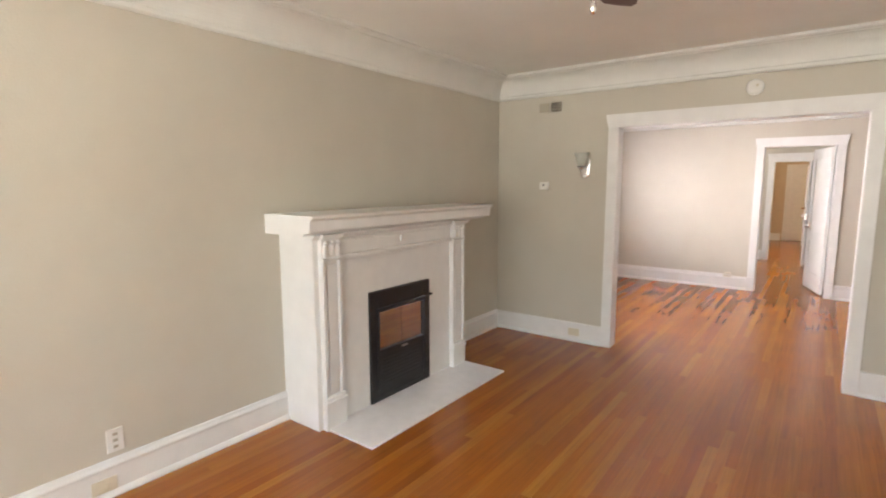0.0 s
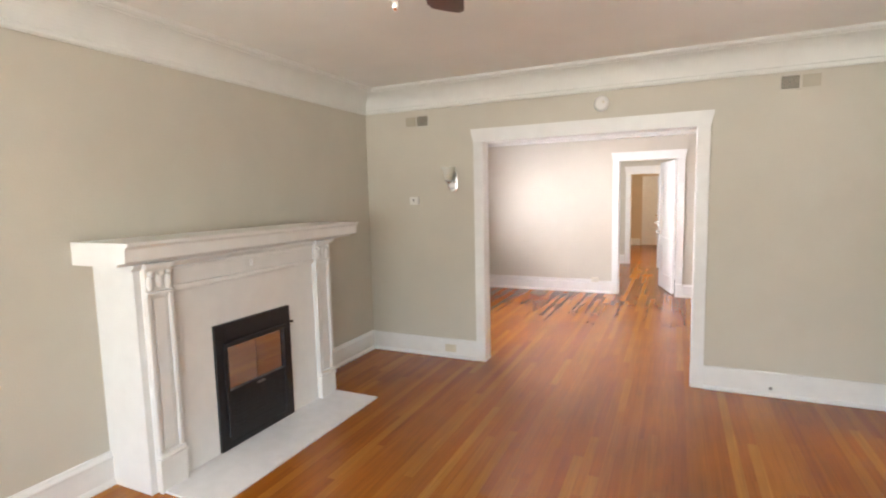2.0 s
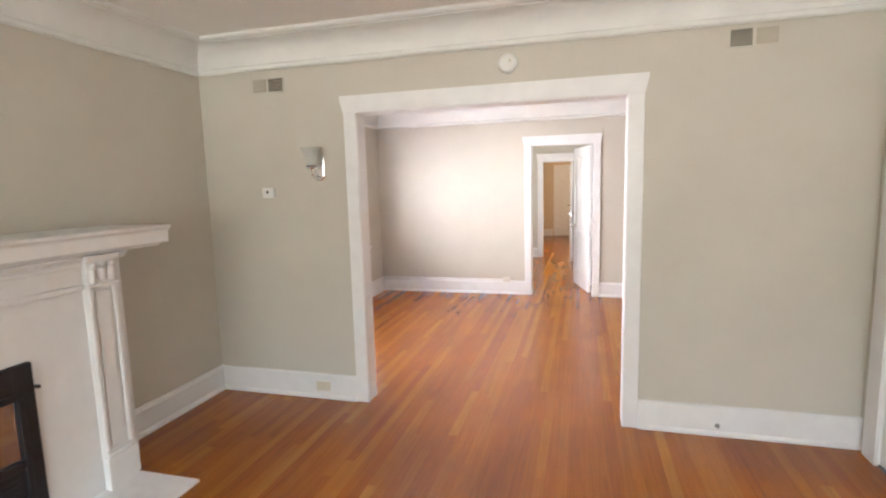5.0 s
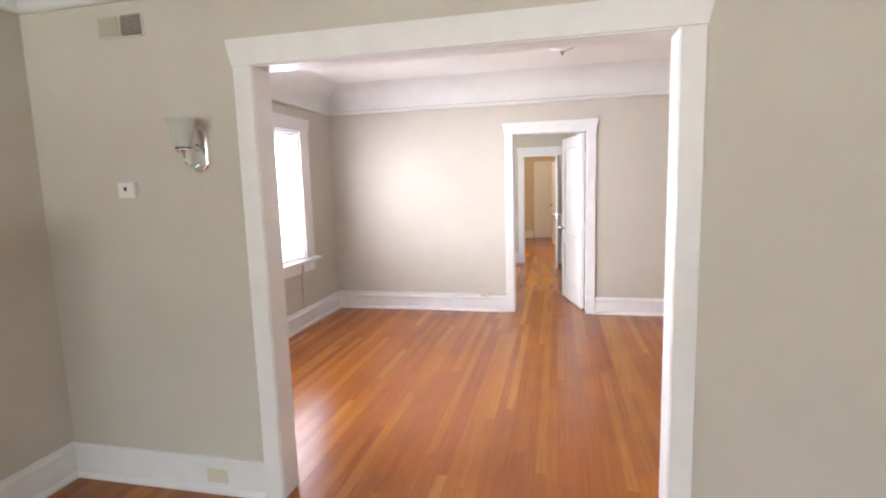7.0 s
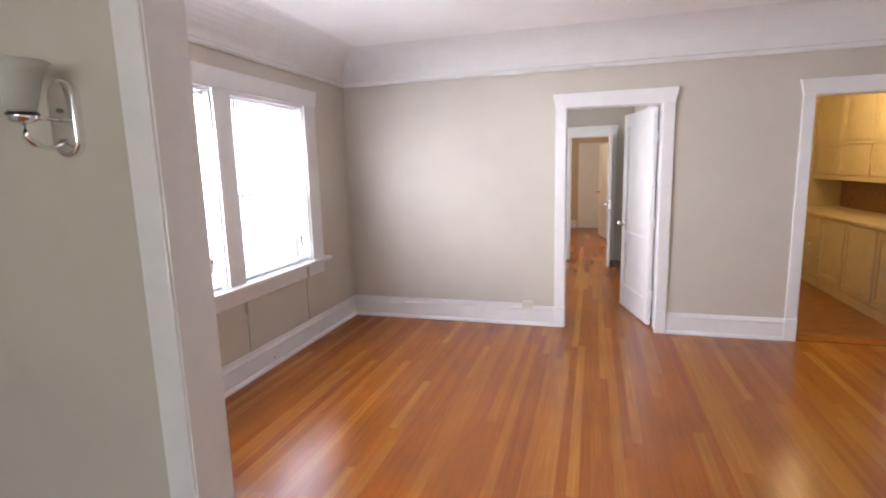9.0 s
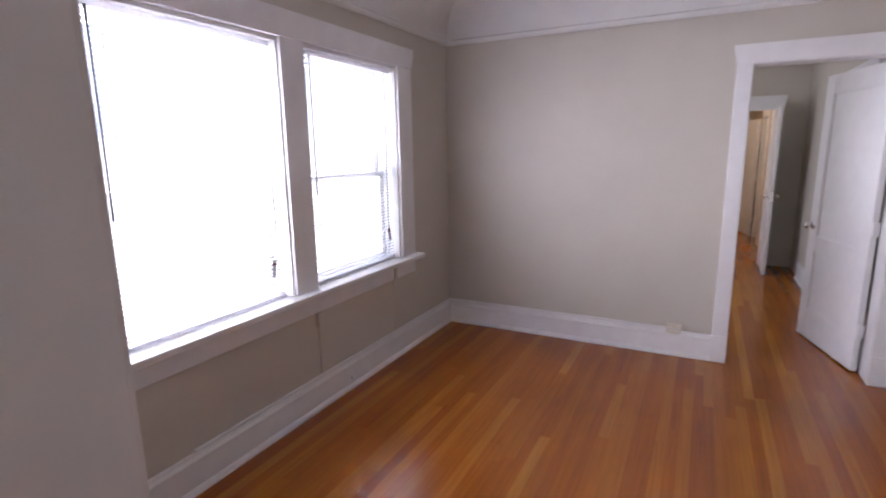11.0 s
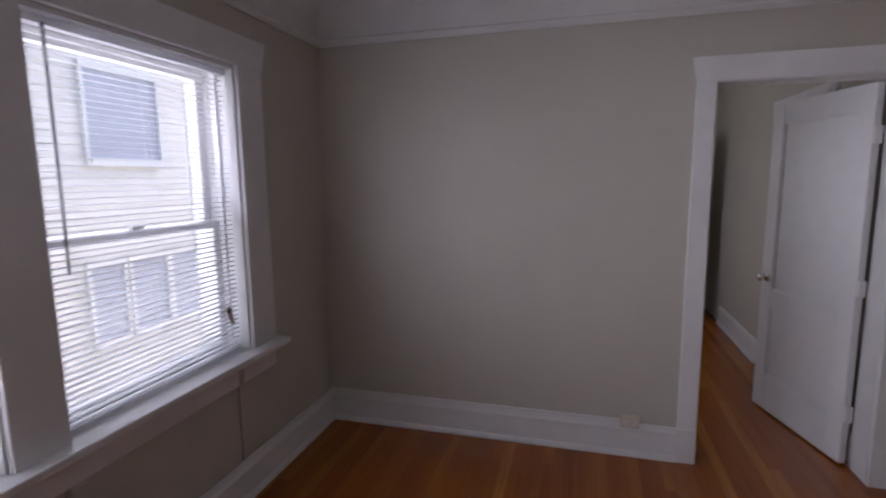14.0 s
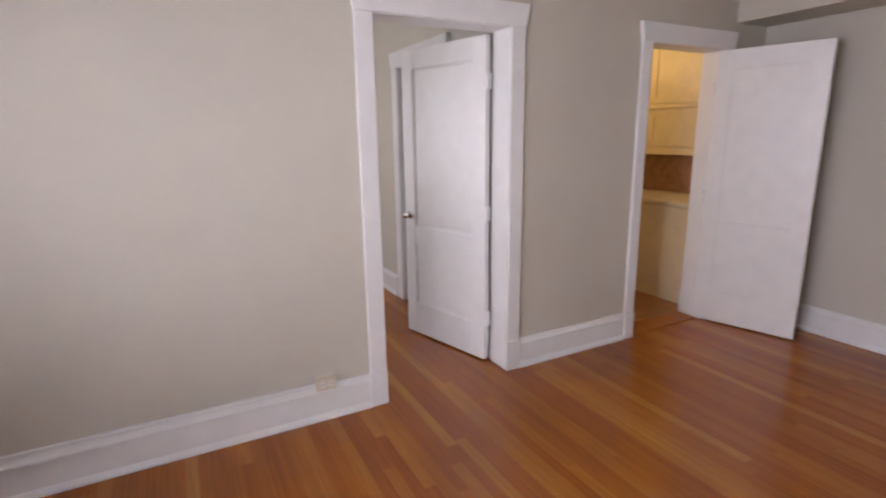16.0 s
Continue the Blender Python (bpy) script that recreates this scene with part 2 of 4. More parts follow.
def part(name, bm, mat, parent, label=""):
    ob = new(name, mesh_of(name, bm, mat))
    ob.parent = parent
    return tagged(ob, label) if label else ob


def solid(name, bm, mat, label, category, kind="structure", group=""):
    return tagged(new(name, mesh_of(name, bm, mat)), label, category, group, kind)


def thing(name, m, label, category, group="", kind=""):
    ob = new(name)
    ob.matrix_world = m
    ob.empty_display_size = 0.1
    return tagged(ob, label, category, group, kind)


def wall(name, axis, at, thick, a0, a1, z1, holes, mat, label):
    """A wall along x or y, its faces at `at` and `at + thick`, with holes (a0, a1, z0, z1)."""
    bm = bmesh.new()
    us = sorted({a0, a1, *(u for h in holes for u in h[:2])})
    zs = sorted({0.0, z1, *(z for h in holes for z in h[2:])})
    made = {}

    def vert(i, j, k):
        if (i, j, k) not in made:
            d = at + thick * k
            made[i, j, k] = bm.verts.new((us[i], d, zs[j]) if axis == "x" else (d, us[i], zs[j]))
        return made[i, j, k]

    def full(i, j):
        if not (0 <= i < len(us) - 1 and 0 <= j < len(zs) - 1):
            return False
        u, z = (us[i] + us[i + 1]) / 2, (zs[j] + zs[j + 1]) / 2
        return not any(h0 < u < h1 and zb < z < zt for h0, h1, zb, zt in holes)

    for i in range(len(us) - 1):
        for j in range(len(zs) - 1):
            if not full(i, j):
                continue
            for k in (0, 1):
                bm.faces.new([vert(i, j, k), vert(i + 1, j, k), vert(i + 1, j + 1, k), vert(i, j + 1, k)])
            for (di, dj), (p, q) in (((-1, 0), ((0, 0), (0, 1))), ((1, 0), ((1, 0), (1, 1))), ((0, -1), ((0, 0), (1, 0))), ((0, 1), ((0, 1), (1, 1)))):
                if not full(i + di, j + dj):
                    bm.faces.new([vert(i + p[0], j + p[1], 0), vert(i + q[0], j + q[1], 0), vert(i + q[0], j + q[1], 1), vert(i + p[0], j + p[1], 1)])
    bmesh.ops.recalc_face_normals(bm, faces=bm.faces)
    return solid(name, bm, mat, label, "wall")


# ---- plan ----
XL, XR, YF, YO = -1.78, 2.555, -0.3, 6.26      # living room
DR, YI, YD = 3.52, 6.375, 10.07      # dining room
HL, HR, YH, YE = -1.0, 1.15, 10.22, 13.73      # hall
CL, CR, YC, YZ = -0.55, 0.90, 13.87, 18.05     # corridor
H1, H2, H3 = 2.64, 2.72, 2.62

wall("wall_west_living", "y", XL, -0.28, YF, YO, H1, [(0.85, 1.85, 0.78, 2.1)], M_WALL, "greige painted plaster wall behind the white fireplace")
wall("wall_east_living", "y", XR, 0.2, YF, YO, H1, [(5.24, 6.08, 0, 2.09)], M_WALL, "greige painted plaster wall with the white entry door")
wall("wall_south_living", "x", YF, -0.28, XL - 0.28, XR + 0.2, H1, [(-1.35, -0.35, 0.78, 2.12), (-0.1, 0.9, 0.78, 2.12), (1.15, 2.15, 0.78, 2.12)], M_WALL, "greige painted front wall with three added windows")
wall("wall_between_rooms", "x", YO, YI - YO, DL - 0.3, DR + 0.2, H2, [(-0.53, 1.27, 0, 2.10)], M_WALL, "greige painted wall with a wide white cased opening")
wall("wall_west_dining", "y", DL, -0.3, YI, YD, H2, [(7.12, 8.13, 0.752, 2.14), (8.295, 9.265, 0.752, 2.14)], M_WALL, "greige painted wall with a pair of windows")
wall("wall_north_dining", "x", YD, YH - YD, DL - 0.3, DR + 0.2, H2, [(0.30, 1.15, 0, 2.09), (2.25, 3.05, 0, 2.085)], M_WALL, "greige painted wall with hall and pantry doorways")
wall("wall_east_dining", "y", DR, 0.2, YI, YD, H2, [], M_WALL, "greige painted plaster wall behind the open pantry door")
wall("wall_west_hall", "y", HL, -0.2, YH, YE, H3, [(11.5, 12.5, 0.8, 2.1)], M_WALL, "greige painted hall wall")
wall("wall_east_hall", "y", HR, 0.12, YH, YE, H3, [(10.92, 11.72, 0, 2.06)], M_WALL, "greige painted hall wall with white door casing")
wall("wall_north_hall", "x", YE, YC - YE, HL - 0.2, 2.3, H3, [(0.19, 0.81, 0, 2.0)], M_WALL, "greige painted end wall of the hall with a doorway")
wall("wall_west_corridor", "y", CL, -0.12, YC, YZ, H3, [], M_TAN, "tan painted corridor wall")
wall("wall_east_corridor", "y", CR, 0.12, YC, YZ, H3, [(15.35, 16.1, 0, 2.0)], M_TAN, "tan painted corridor wall with a doorway")
wall("wall_north_corridor", "x", YZ, 0.12, CL - 0.12, 2.3, H3, [], M_TAN, "tan painted end wall of the corridor")
wall("wall_closet", "y", 2.0, 0.12, YH, YZ, H3, [], M_WALL, "plain closet wall past the hall")
wall("wall_west_pantry", "y", 2.17, -0.05, YH, 13.4, H3, [], M_PANTRY, "warm yellow pantry wall")
wall("wall_east_pantry", "y", 3.8, 0.1, YH, 13.4, H3, [], M_PANTRY, "warm yellow pantry wall behind cabinets")
wall("wall_north_pantry", "x", 13.3, 0.1, 2.12, 3.9, H3, [], M_PANTRY, "warm yellow pantry end wall")

solid("ceiling", boxes((XL - 0.28, XR + 0.2, YF - 0.28, YO, H1, H1 + 0.1)), M_CEIL, "off-white painted living room ceiling", "ceiling")
solid("ceiling", boxes((DL - 0.3, DR + 0.2, YI, YD, H2, H2 + 0.1)), M_CEIL, "white painted dining room ceiling", "ceiling")
solid("ceiling", boxes((HL - 0.2, 4.0, YH, YZ + 0.12, H3, H3 + 0.1)), M_CEIL, "white painted hall and pantry ceiling", "ceiling")
solid("soffit", boxes((3.15, DR, YI, YD, 2.26, H2)), M_WALL, "greige boxed soffit along the dining room wall", "soffit")

# ---- mouldings ----
BASE = [(0, 0), (0.034, 0), (0.034, 0.012), (0.024, 0.03), (0.02, 0.034), (0.02, 0.15), (0.026, 0.156), (0.026, 0.166), (0.016, 0.18), (0.012, 0.192), (0, 0.195)]
PLAIN = [(0, 0), (0.03, 0), (0.03, 0.012), (0.022, 0.026), (0.018, 0.03), (0.018, 0.182), (0.013, 0.19), (0, 0.19)]


def cove(b, r0, z0, r1, z1, steps=10):
    """A bead on the wall, a hollow curve and a bead under the ceiling."""
    curve = [(r0 + (r1 - r0) * (1 - math.cos(a)), z0 + (z1 - z0) * math.sin(a)) for a in [math.pi / 2 * i / steps for i in range(steps + 1)]]
    return b + curve


LIVING_CORNICE = cove([(0, H1), (0, 2.425), (0.018, 2.425), (0.03, 2.435), (0.03, 2.455), (0.02, 2.465)], 0.02, 2.468, 0.165, 2.608) + [(0.165, 2.614), (0.195, 2.614), (0.21, 2.624), (0.21, H1)]
DINING_CORNICE = cove([(0, H2), (0, 2.405), (0.016, 2.405), (0.032, 2.42), (0.034, 2.435), (0.022, 2.447), (0.022, 2.455)], 0.012, 2.456, 0.30, H2)


def baseboard(p0, p1, inward, profile=BASE, label="white painted baseboard with a moulded cap"):
    return solid("baseboard", swept(profile, p0, p1, inward), M_TRIM, label, "baseboard")


baseboard((XL, YF), (XL, 3.49), (1, 0))
baseboard((XL, 5.13), (XL, YO), (1, 0))
for a, b in ((XL, -0.605), (1.345, XR)):
    baseboard((a, YO), (b, YO), (0, -1), PLAIN, "plain white painted baseboard")
baseboard((XR, YF), (XR, 5.13), (-1, 0), PLAIN, "plain white painted baseboard")
baseboard((XL, YF), (XR, YF), (0, 1), PLAIN, "plain white painted baseboard")
baseboard((DL, YI), (DL, YD), (1, 0))
for a, b in ((DL, 0.22), (1.23, 2.175), (3.125, DR)):
    baseboard((a, YD), (b, YD), (0, -1))
baseboard((DR, YI), (DR, YD), (-1, 0))
for a, b in ((DL, -0.605), (1.345, DR)):
    baseboard((a, YI), (b, YI), (0, 1))
baseboard((HR, 11.84), (HR, 13.1), (-1, 0))
baseboard((HL, YH), (HL, YE), (1, 0))
baseboard((HL, YE), (0.09, YE), (0, -1))
baseboard((CL, YZ), (0.17, YZ), (0, -1))
baseboard((CL, YC), (CL, YZ), (1, 0))
baseboard((2.17, YH), (2.17, 13.3), (1, 0))
baseboard((2.17, 13.3), (3.2, 13.3), (0, -1))


def cornice(p0, p1, inward, profile, label):
    return solid("cornice", swept(profile, p0, p1, inward, smooth=False), M_CORNICE, label, "cornice")


C1 = "white plaster cove cornice with beaded edges"
cornice((XL, YF), (XL, YO), (1, 0), LIVING_CORNICE, C1)
cornice((XR, YF), (XR, YO), (-1, 0), LIVING_CORNICE, C1)
cornice((XL, YO), (XR, YO), (0, -1), LIVING_CORNICE, C1)
cornice((XL, YF), (XR, YF), (0, 1), LIVING_CORNICE, C1)
C2 = "deep white plaster cove above a picture moulding"
cornice((DL, YI), (DL, YD), (1, 0), DINING_CORNICE, C2)
cornice((DL, YD), (3.15, YD), (0, -1), DINING_CORNICE, C2)
cornice((DL, YI), (3.15, YI), (0, 1), DINING_CORNICE, C2)


def flared(x0, x1, flare, y0, y1, z0, z1):
    """A head board whose ends lean outwards to the top."""
    bm = bmesh.new()
    z2 = z1 - 0.02
    outline = [(x0, z0), (x1, z0), (x1 + flare, z2), (x1 + flare, z1), (x0 - flare, z1), (x0 - flare, z2)]
    a = [bm.verts.new((x, y0, z)) for x, z in outline]
    b = [bm.verts.new((x, y1, z)) for x, z in outline]
    for i in range(6):
        bm.faces.new((a[i], a[(i + 1) % 6], b[(i + 1) % 6], b[i]))
    bm.faces.new(a)
    bm.faces.new(b)
    bmesh.ops.recalc_face_normals(bm, faces=bm.faces)
    return bm


def cased(name, m, w, depth, z0, z1, side, label, both=True, plinth=False):
    """Door trim round an opening: local x from 0 to w, the near wall face at y = 0, the far one at y = depth."""
    c = thing(name, m, label, "door trim", kind="structure")
    jt = 0.02
    part("jamb", boxes((-0.004, jt, -0.012, depth + 0.012, 0, z0), bevel=0.002), M_TRIM, c)
    part("jamb", boxes((w - jt, w + 0.004, -0.012, depth + 0.012, 0, z0), bevel=0.002), M_TRIM, c)
    part("head_jamb", boxes((jt, w - jt, -0.012, depth + 0.012, z0 - jt, z0 + 0.004), bevel=0.002), M_TRIM, c)
    for s in ((-1, 1) if both else (-1,)):
        ya, yb = (-0.022, 0.0) if s < 0 else (depth, depth + 0.022)
        for xa, xb in ((-side, jt - 0.004), (w - jt + 0.004, w + side)):
            part("casing", boxes((xa, xb, ya, yb, 0, z0 - 0.015), bevel=0.004), M_TRIM, c)
            if plinth:
                y2 = ya - 0.008 if s < 0 else yb + 0.008
                part("plinth_block", boxes((xa - 0.004, xb + 0.002, min(ya, y2), max(yb, y2), 0, 0.2), bevel=0.004), M_TRIM, c)
        part("head", flared(-side, w + side, 0.022, ya - (0.006 if s < 0 else 0), yb + (0.006 if s > 0 else 0), z0 - 0.015, z1), M_TRIM, c)
    return c


cased("opening_trim", pose(-0.53, YO, 0), 1.80, YI - YO, 2.10, 2.2, 0.075, "white painted trim round the wide opening between the rooms")
cased("door_trim", pose(0.30, YD, 0), 0.85, YH - YD, 2.09, 2.197, 0.08, "white painted trim with plinth blocks round the hall doorway", plinth=True)
cased("door_trim", pose(2.25, YD, 0), 0.80, YH - YD, 2.085, 2.19, 0.072, "white painted trim round the pantry doorway", plinth=True)
cased("door_trim", pose(0.19, YE, 0), 0.62, YC - YE, 2.0, 2.15, 0.09, "white painted trim round the corridor doorway")
cased("door_trim", pose(HR, 11.72, 0, 0, 0, -90), 0.8, 0.12, 2.06, 2.17, 0.1, "white painted trim round a side door in the hall", both=False)
cased("door_trim", pose(CR, 16.1, 0, 0, 0, -90), 0.75, 0.12, 2.0, 2.12, 0.09, "cream painted trim round a corridor doorway", both=False)
cased("door_trim", pose(XR, 6.08, 0, 0, 0, -90), 0.84, 0.2, 2.09, 2.22, 0.11, "white painted trim round the entry door", both=False)


# ---- doors ----
def knob_bm(s=1.0):
    return turned([(0.0, 0.062 * s), (0.016 * s, 0.06 * s), (0.026 * s, 0.05 * s), (0.027 * s, 0.042 * s), (0.018 * s, 0.03 * s), (0.009 * s, 0.024 * s), (0.009 * s, 0.004), (0.0, 0.004)], 20)


def panel_door(name, m, w, h, rails, label, knob_z, metal, hinges=(0.3, 1.0, 1.8), mat=None, both=True, stile=0.11, sides=None):
    """A leaf with its hinge edge at x = 0, 40 mm thick about y = 0; rails: (z0, z1) of each cross rail from the bottom up."""
    d = thing(name, m, label, "door", kind="structure")
    mat = mat or M_TRIM
    part("stile", boxes((0, stile, -0.02, 0.02, 0.012, h), bevel=0.003), mat, d)
    part("stile", boxes((w - stile, w, -0.02, 0.02, 0.012, h), bevel=0.003), mat, d)
    for z0, z1 in rails:
        part("rail", boxes((stile, w - stile, -0.0195, 0.0195, z0, z1), bevel=0.002), mat, d)
    for (a0, a1), (b0, b1) in zip(rails, rails[1:]):
        bm = boxes((stile - 0.005, w - stile + 0.005, -0.008, 0.008, a1 - 0.005, b0 + 0.005))
        p = part("panel", bm, mat, d)
        for s in (-1, 1):
            for q in ((stile, stile + 0.014, a1, b0), (w - stile - 0.014, w - stile, a1, b0), (stile + 0.014, w - stile - 0.014, a1, a1 + 0.014), (stile + 0.014, w - stile - 0.014, b0 - 0.014, b0)):
                part("panel_moulding", boxes((q[0], q[1], min(s * 0.008, s * 0.0155), max(s * 0.008, s * 0.0155), q[2], q[3]), bevel=0.003), mat, p)
    for s in sides or ((-1, 1) if both else (-1,)):
        k = knob_bm()
        bmesh.ops.rotate(k, verts=k.verts, matrix=Matrix.Rotation(radians(90 if s < 0 else -90), 3, "X"))
        kp = part("knob", moved(k, w - 0.06, s * 0.02, knob_z), metal, d, "round metal knob")
        part("rosette", moved(turned([(0, -0.004), (0.03, -0.004), (0.03, 0.003), (0.026, 0.004), (0, 0.004)], 20, "Y"), w - 0.06, s * 0.022, knob_z), metal, kp)
    part("latch_plate", boxes((w - 0.001, w + 0.0015, -0.012, 0.012, knob_z - 0.06, knob_z + 0.06)), metal, d)
    for hz in hinges:
        hg = part("hinge", moved(turned([(0, -0.045), (0.006, -0.045), (0.006, 0.045), (0, 0.045)], 10), -0.004, -0.024, hz), M_TRIM, d, "painted butt hinge")
        part("hinge_leaf", boxes((-0.014, 0.0, -0.02, 0.016, hz - 0.045, hz + 0.045)), M_TRIM, hg)
    return d


TWO = lambda h, lock: [(0.012, 0.25), lock, (h - 0.13, h)]
def swing(hx, hy, fx, fy):
    return pose(hx, hy, 0, 0, 0, math.degrees(math.atan2(fy - hy, fx - hx)))


panel_door("door_hall", swing(1.10, 10.24, 0.89, 11.02), 0.80, 2.06, TWO(2.06, (0.72, 0.84)), "white painted two-panel door standing open into the hall", 0.92, M_CHROME)
panel_door("door_pantry", swing(3.025, 10.10, 3.215, 9.43), 0.70, 2.06, TWO(2.06, (0.72, 0.80)), "white painted two-panel door standing wide open beside the pantry", 0.95, M_CHROME, sides=(1,))
panel_door("door_corridor", swing(0.82, 13.685, 0.80, 13.09), 0.60, 1.98, TWO(1.98, (0.72, 0.84)), "white painted door standing open against the hall", 0.95, M_CHROME)
panel_door("door_bath", swing(HR + 0.045, 10.94, HR + 0.045, 11.70), 0.76, 2.03, TWO(2.03, (0.72, 0.84)), "white painted door closed in the hall wall", 0.95, M_CHROME, both=False)
panel_door("door_side", swing(0.84, 16.12, 0.70, 16.8), 0.70, 1.97, TWO(1.97, (0.72, 0.84)), "cream painted door standing ajar in the corridor", 0.95, M_BRASS)
panel_door("door_end", pose(0.885, YZ - 0.03, 0, 0, 0, 180), 0.68, 2.05, TWO(2.05, (0.78, 0.94)), "cream painted two-panel door closed at the corridor end", 0.95, M_BRASS, both=False)
entry = panel_door("door_entry", swing(XR + 0.025, 6.072, XR + 0.025, 5.25), 0.82, 2.075, [(0.012, 0.2), (1.92, 2.075)], "white painted single-panel entry door, closed", 0.9, M_BRASS, hinges=(0.38, 1.86), both=False, stile=0.135)
part("peephole", moved(turned([(0, -0.004), (0.008, -0.004), (0.008, 0.004), (0, 0.004)], 12, "Y"), 0.40, -0.012, 1.62), M_DARK, entry, "small dark peephole")
tagged(part("threshold", boxes((0, 0.82, -0.03, 0.03, 0.0, 0.011)), M_STEEL, entry), "worn metal threshold")

# ---- fireplace ----
fp = thing("fireplace", pose(0, 0, 0), "white painted wooden fireplace surround with carved pilasters and deep mantel", "fireplace")
for q in ((XL, -1.445, 3.49, 3.95, 0, 1.27), (XL, -1.445, 4.615, 5.13, 0, 1.27), (XL, -1.445, 3.95, 4.615, 0.83, 1.27)):
    part("surround_panel", boxes(q), M_TRIM, fp)
part("firebox_back", boxes((XL, -1.70, 3.95, 4.615, 0.0, 0.83)), M_BLACK, fp)
part("frieze_board", boxes((-1.445, -1.43, 3.69, 4.90, 1.13, 1.27), bevel=0.003), M_TRIM, fp)
part("frieze_moulding", boxes((-1.43, -1.415, 3.69, 4.90, 1.10, 1.13), (-1.43, -1.418, 3.69, 4.90, 1.215, 1.235), bevel=0.005), M_TRIM, fp)
part("frieze_ornament", boxes((-1.43, -1.412, 4.27, 4.295, 1.165, 1.205), bevel=0.006), M_TRIM, fp)


def pilaster(y0, y1):
    w = y1 - y0
    f = -1.445
    p = part("pilaster", boxes((f, f + 0.02, y0, y1, 0, 1.27), bevel=0.003), M_TRIM, fp)
    for a, b in ((y0, y0 + 0.028), (y1 - 0.028, y1)):
        part("pilaster_edge", boxes((f + 0.02, f + 0.04, a, b, 0.22, 1.10), bevel=0.007), M_TRIM, p)
    part("flute", boxes((f + 0.02, f + 0.030, y0 + 0.045, y1 - 0.045, 0.24, 1.08), bevel=0.005), M_TRIM, p)
    part("pilaster_base", boxes((f + 0.02, f + 0.048, y0 - 0.004, y1 + 0.004, 0.0, 0.17), (f + 0.02, f + 0.056, y0 - 0.008, y1 + 0.008, 0.17, 0.195), (f + 0.02, f + 0.05, y0, y1, 0.195, 0.22), bevel=0.004), M_TRIM, p)
    # carved capital: necking, curled leaves and an abacus
    bm = boxes((f + 0.02, f + 0.05, y0 - 0.002, y1 + 0.002, 1.10, 1.118), (f + 0.02, f + 0.034, y0, y1, 1.118, 1.25), (f + 0.02, f + 0.06, y0 - 0.006, y1 + 0.006, 1.245, 1.27), bevel=0.004)
    cap = part("capital", bm, M_TRIM, p, "carved leafy capital under thick paint")
    for i in range(3):
        yc = y0 + w * (0.18 + 0.32 * i)
        leaf = bmesh.new()
        bmesh.ops.create_uvsphere(leaf, u_segments=10, v_segments=8, radius=1.0)
        bmesh.ops.transform(leaf, verts=leaf.verts, matrix=Matrix.LocRotScale((f + 0.036, yc, 1.165 + (0.015 if i == 1 else 0)), None, (0.016, 0.022, 0.045)))
        bmesh.ops.create_uvsphere(leaf, u_segments=10, v_segments=8, radius=1.0, matrix=Matrix.LocRotScale((f + 0.048, yc, 1.215), None, (0.014, 0.02, 0.016)))
        for fc in leaf.faces:
            fc.smooth = True
        part("carved_leaf", leaf, M_TRIM, cap.parent)


pilaster(3.525, 3.685)
pilaster(4.905, 5.075)
MANTEL = [(0, 1.27), (0.36, 1.27), (0.375, 1.285), (0.40, 1.288), (0.43, 1.292), (0.437, 1.30), (0.44, 1.36), (0.452, 1.372), (0.465, 1.378), (0.465, 1.392), (0, 1.392)]
part("mantel_shelf", swept(MANTEL, (XL, 3.39), (XL, 5.38), (1, 0)), M_TRIM, fp)
part("mantel_bed_moulding", swept([(0.33, 1.235), (0.345, 1.235), (0.375, 1.262), (0.375, 1.27), (0.33, 1.27)], (XL, 3.47), (XL, 5.15), (1, 0)), M_TRIM, fp)
hearth = solid("hearth", boxes((-1.445, -1.015, 3.535, 5.10, 0.0, 0.014), bevel=0.003), M_HEARTH, "flat white painted hearth slab in front of the fireplace", "hearth", kind="")
solid("trim", swept([(0, 0), (0.016, 0), (0.012, 0.012), (0, 0.016)], (-1.43, 5.102), (-1.015, 5.102), (0, 1)), M_FLOOR_JOINED, "thin wooden strip along the hearth edge", "trim")

fb = thing("fireplace_insert", pose(0, 0, 0), "black metal fireplace insert with tinted glass doors above a louvred base", "fireplace insert")
FX = -1.428
part("frame", boxes((FX - 0.05, FX, 3.952, 4.034, 0.016, 0.828), (FX - 0.05, FX, 4.526, 4.613, 0.016, 0.828), (FX - 0.05, FX, 4.034, 4.526, 0.68, 0.828), (FX - 0.05, FX, 4.034, 4.526, 0.016, 0.06), bevel=0.004), M_BLACK, fb)
part("door_surround", boxes((FX - 0.03, FX + 0.012, 4.008, 4.557, 0.675, 0.705), (FX - 0.03, FX + 0.012, 4.008, 4.034, 0.10, 0.675), (FX - 0.03, FX + 0.012, 4.531, 4.557, 0.10, 0.675), (FX - 0.03, FX + 0.012, 4.034, 4.531, 0.36, 0.395), bevel=0.004), M_BLACK, fb)
part("backing", boxes((XL + 0.09, FX - 0.045, 3.955, 4.610, 0.016, 0.825)), M_BLACK, fb)
for a, b in ((4.036, 4.281), (4.285, 4.529)):
    part("glass_door", boxes((FX - 0.02, FX - 0.008, a, b, 0.396, 0.674)), M_MIRROR, fb, "tinted glass mirroring the wood floor")
part("lower_panel", boxes((FX - 0.03, FX - 0.004, 4.034, 4.531, 0.06, 0.362), bevel=0.003), M_BLACK, fb, "black lower panel with shallow ribs")
for i in range(8):
    z = 0.125 + i * 0.028
    part("rib", boxes((FX - 0.005, FX - 0.001, 4.065, 4.500, z, z + 0.012), bevel=0.0015), M_BLACK, fb)
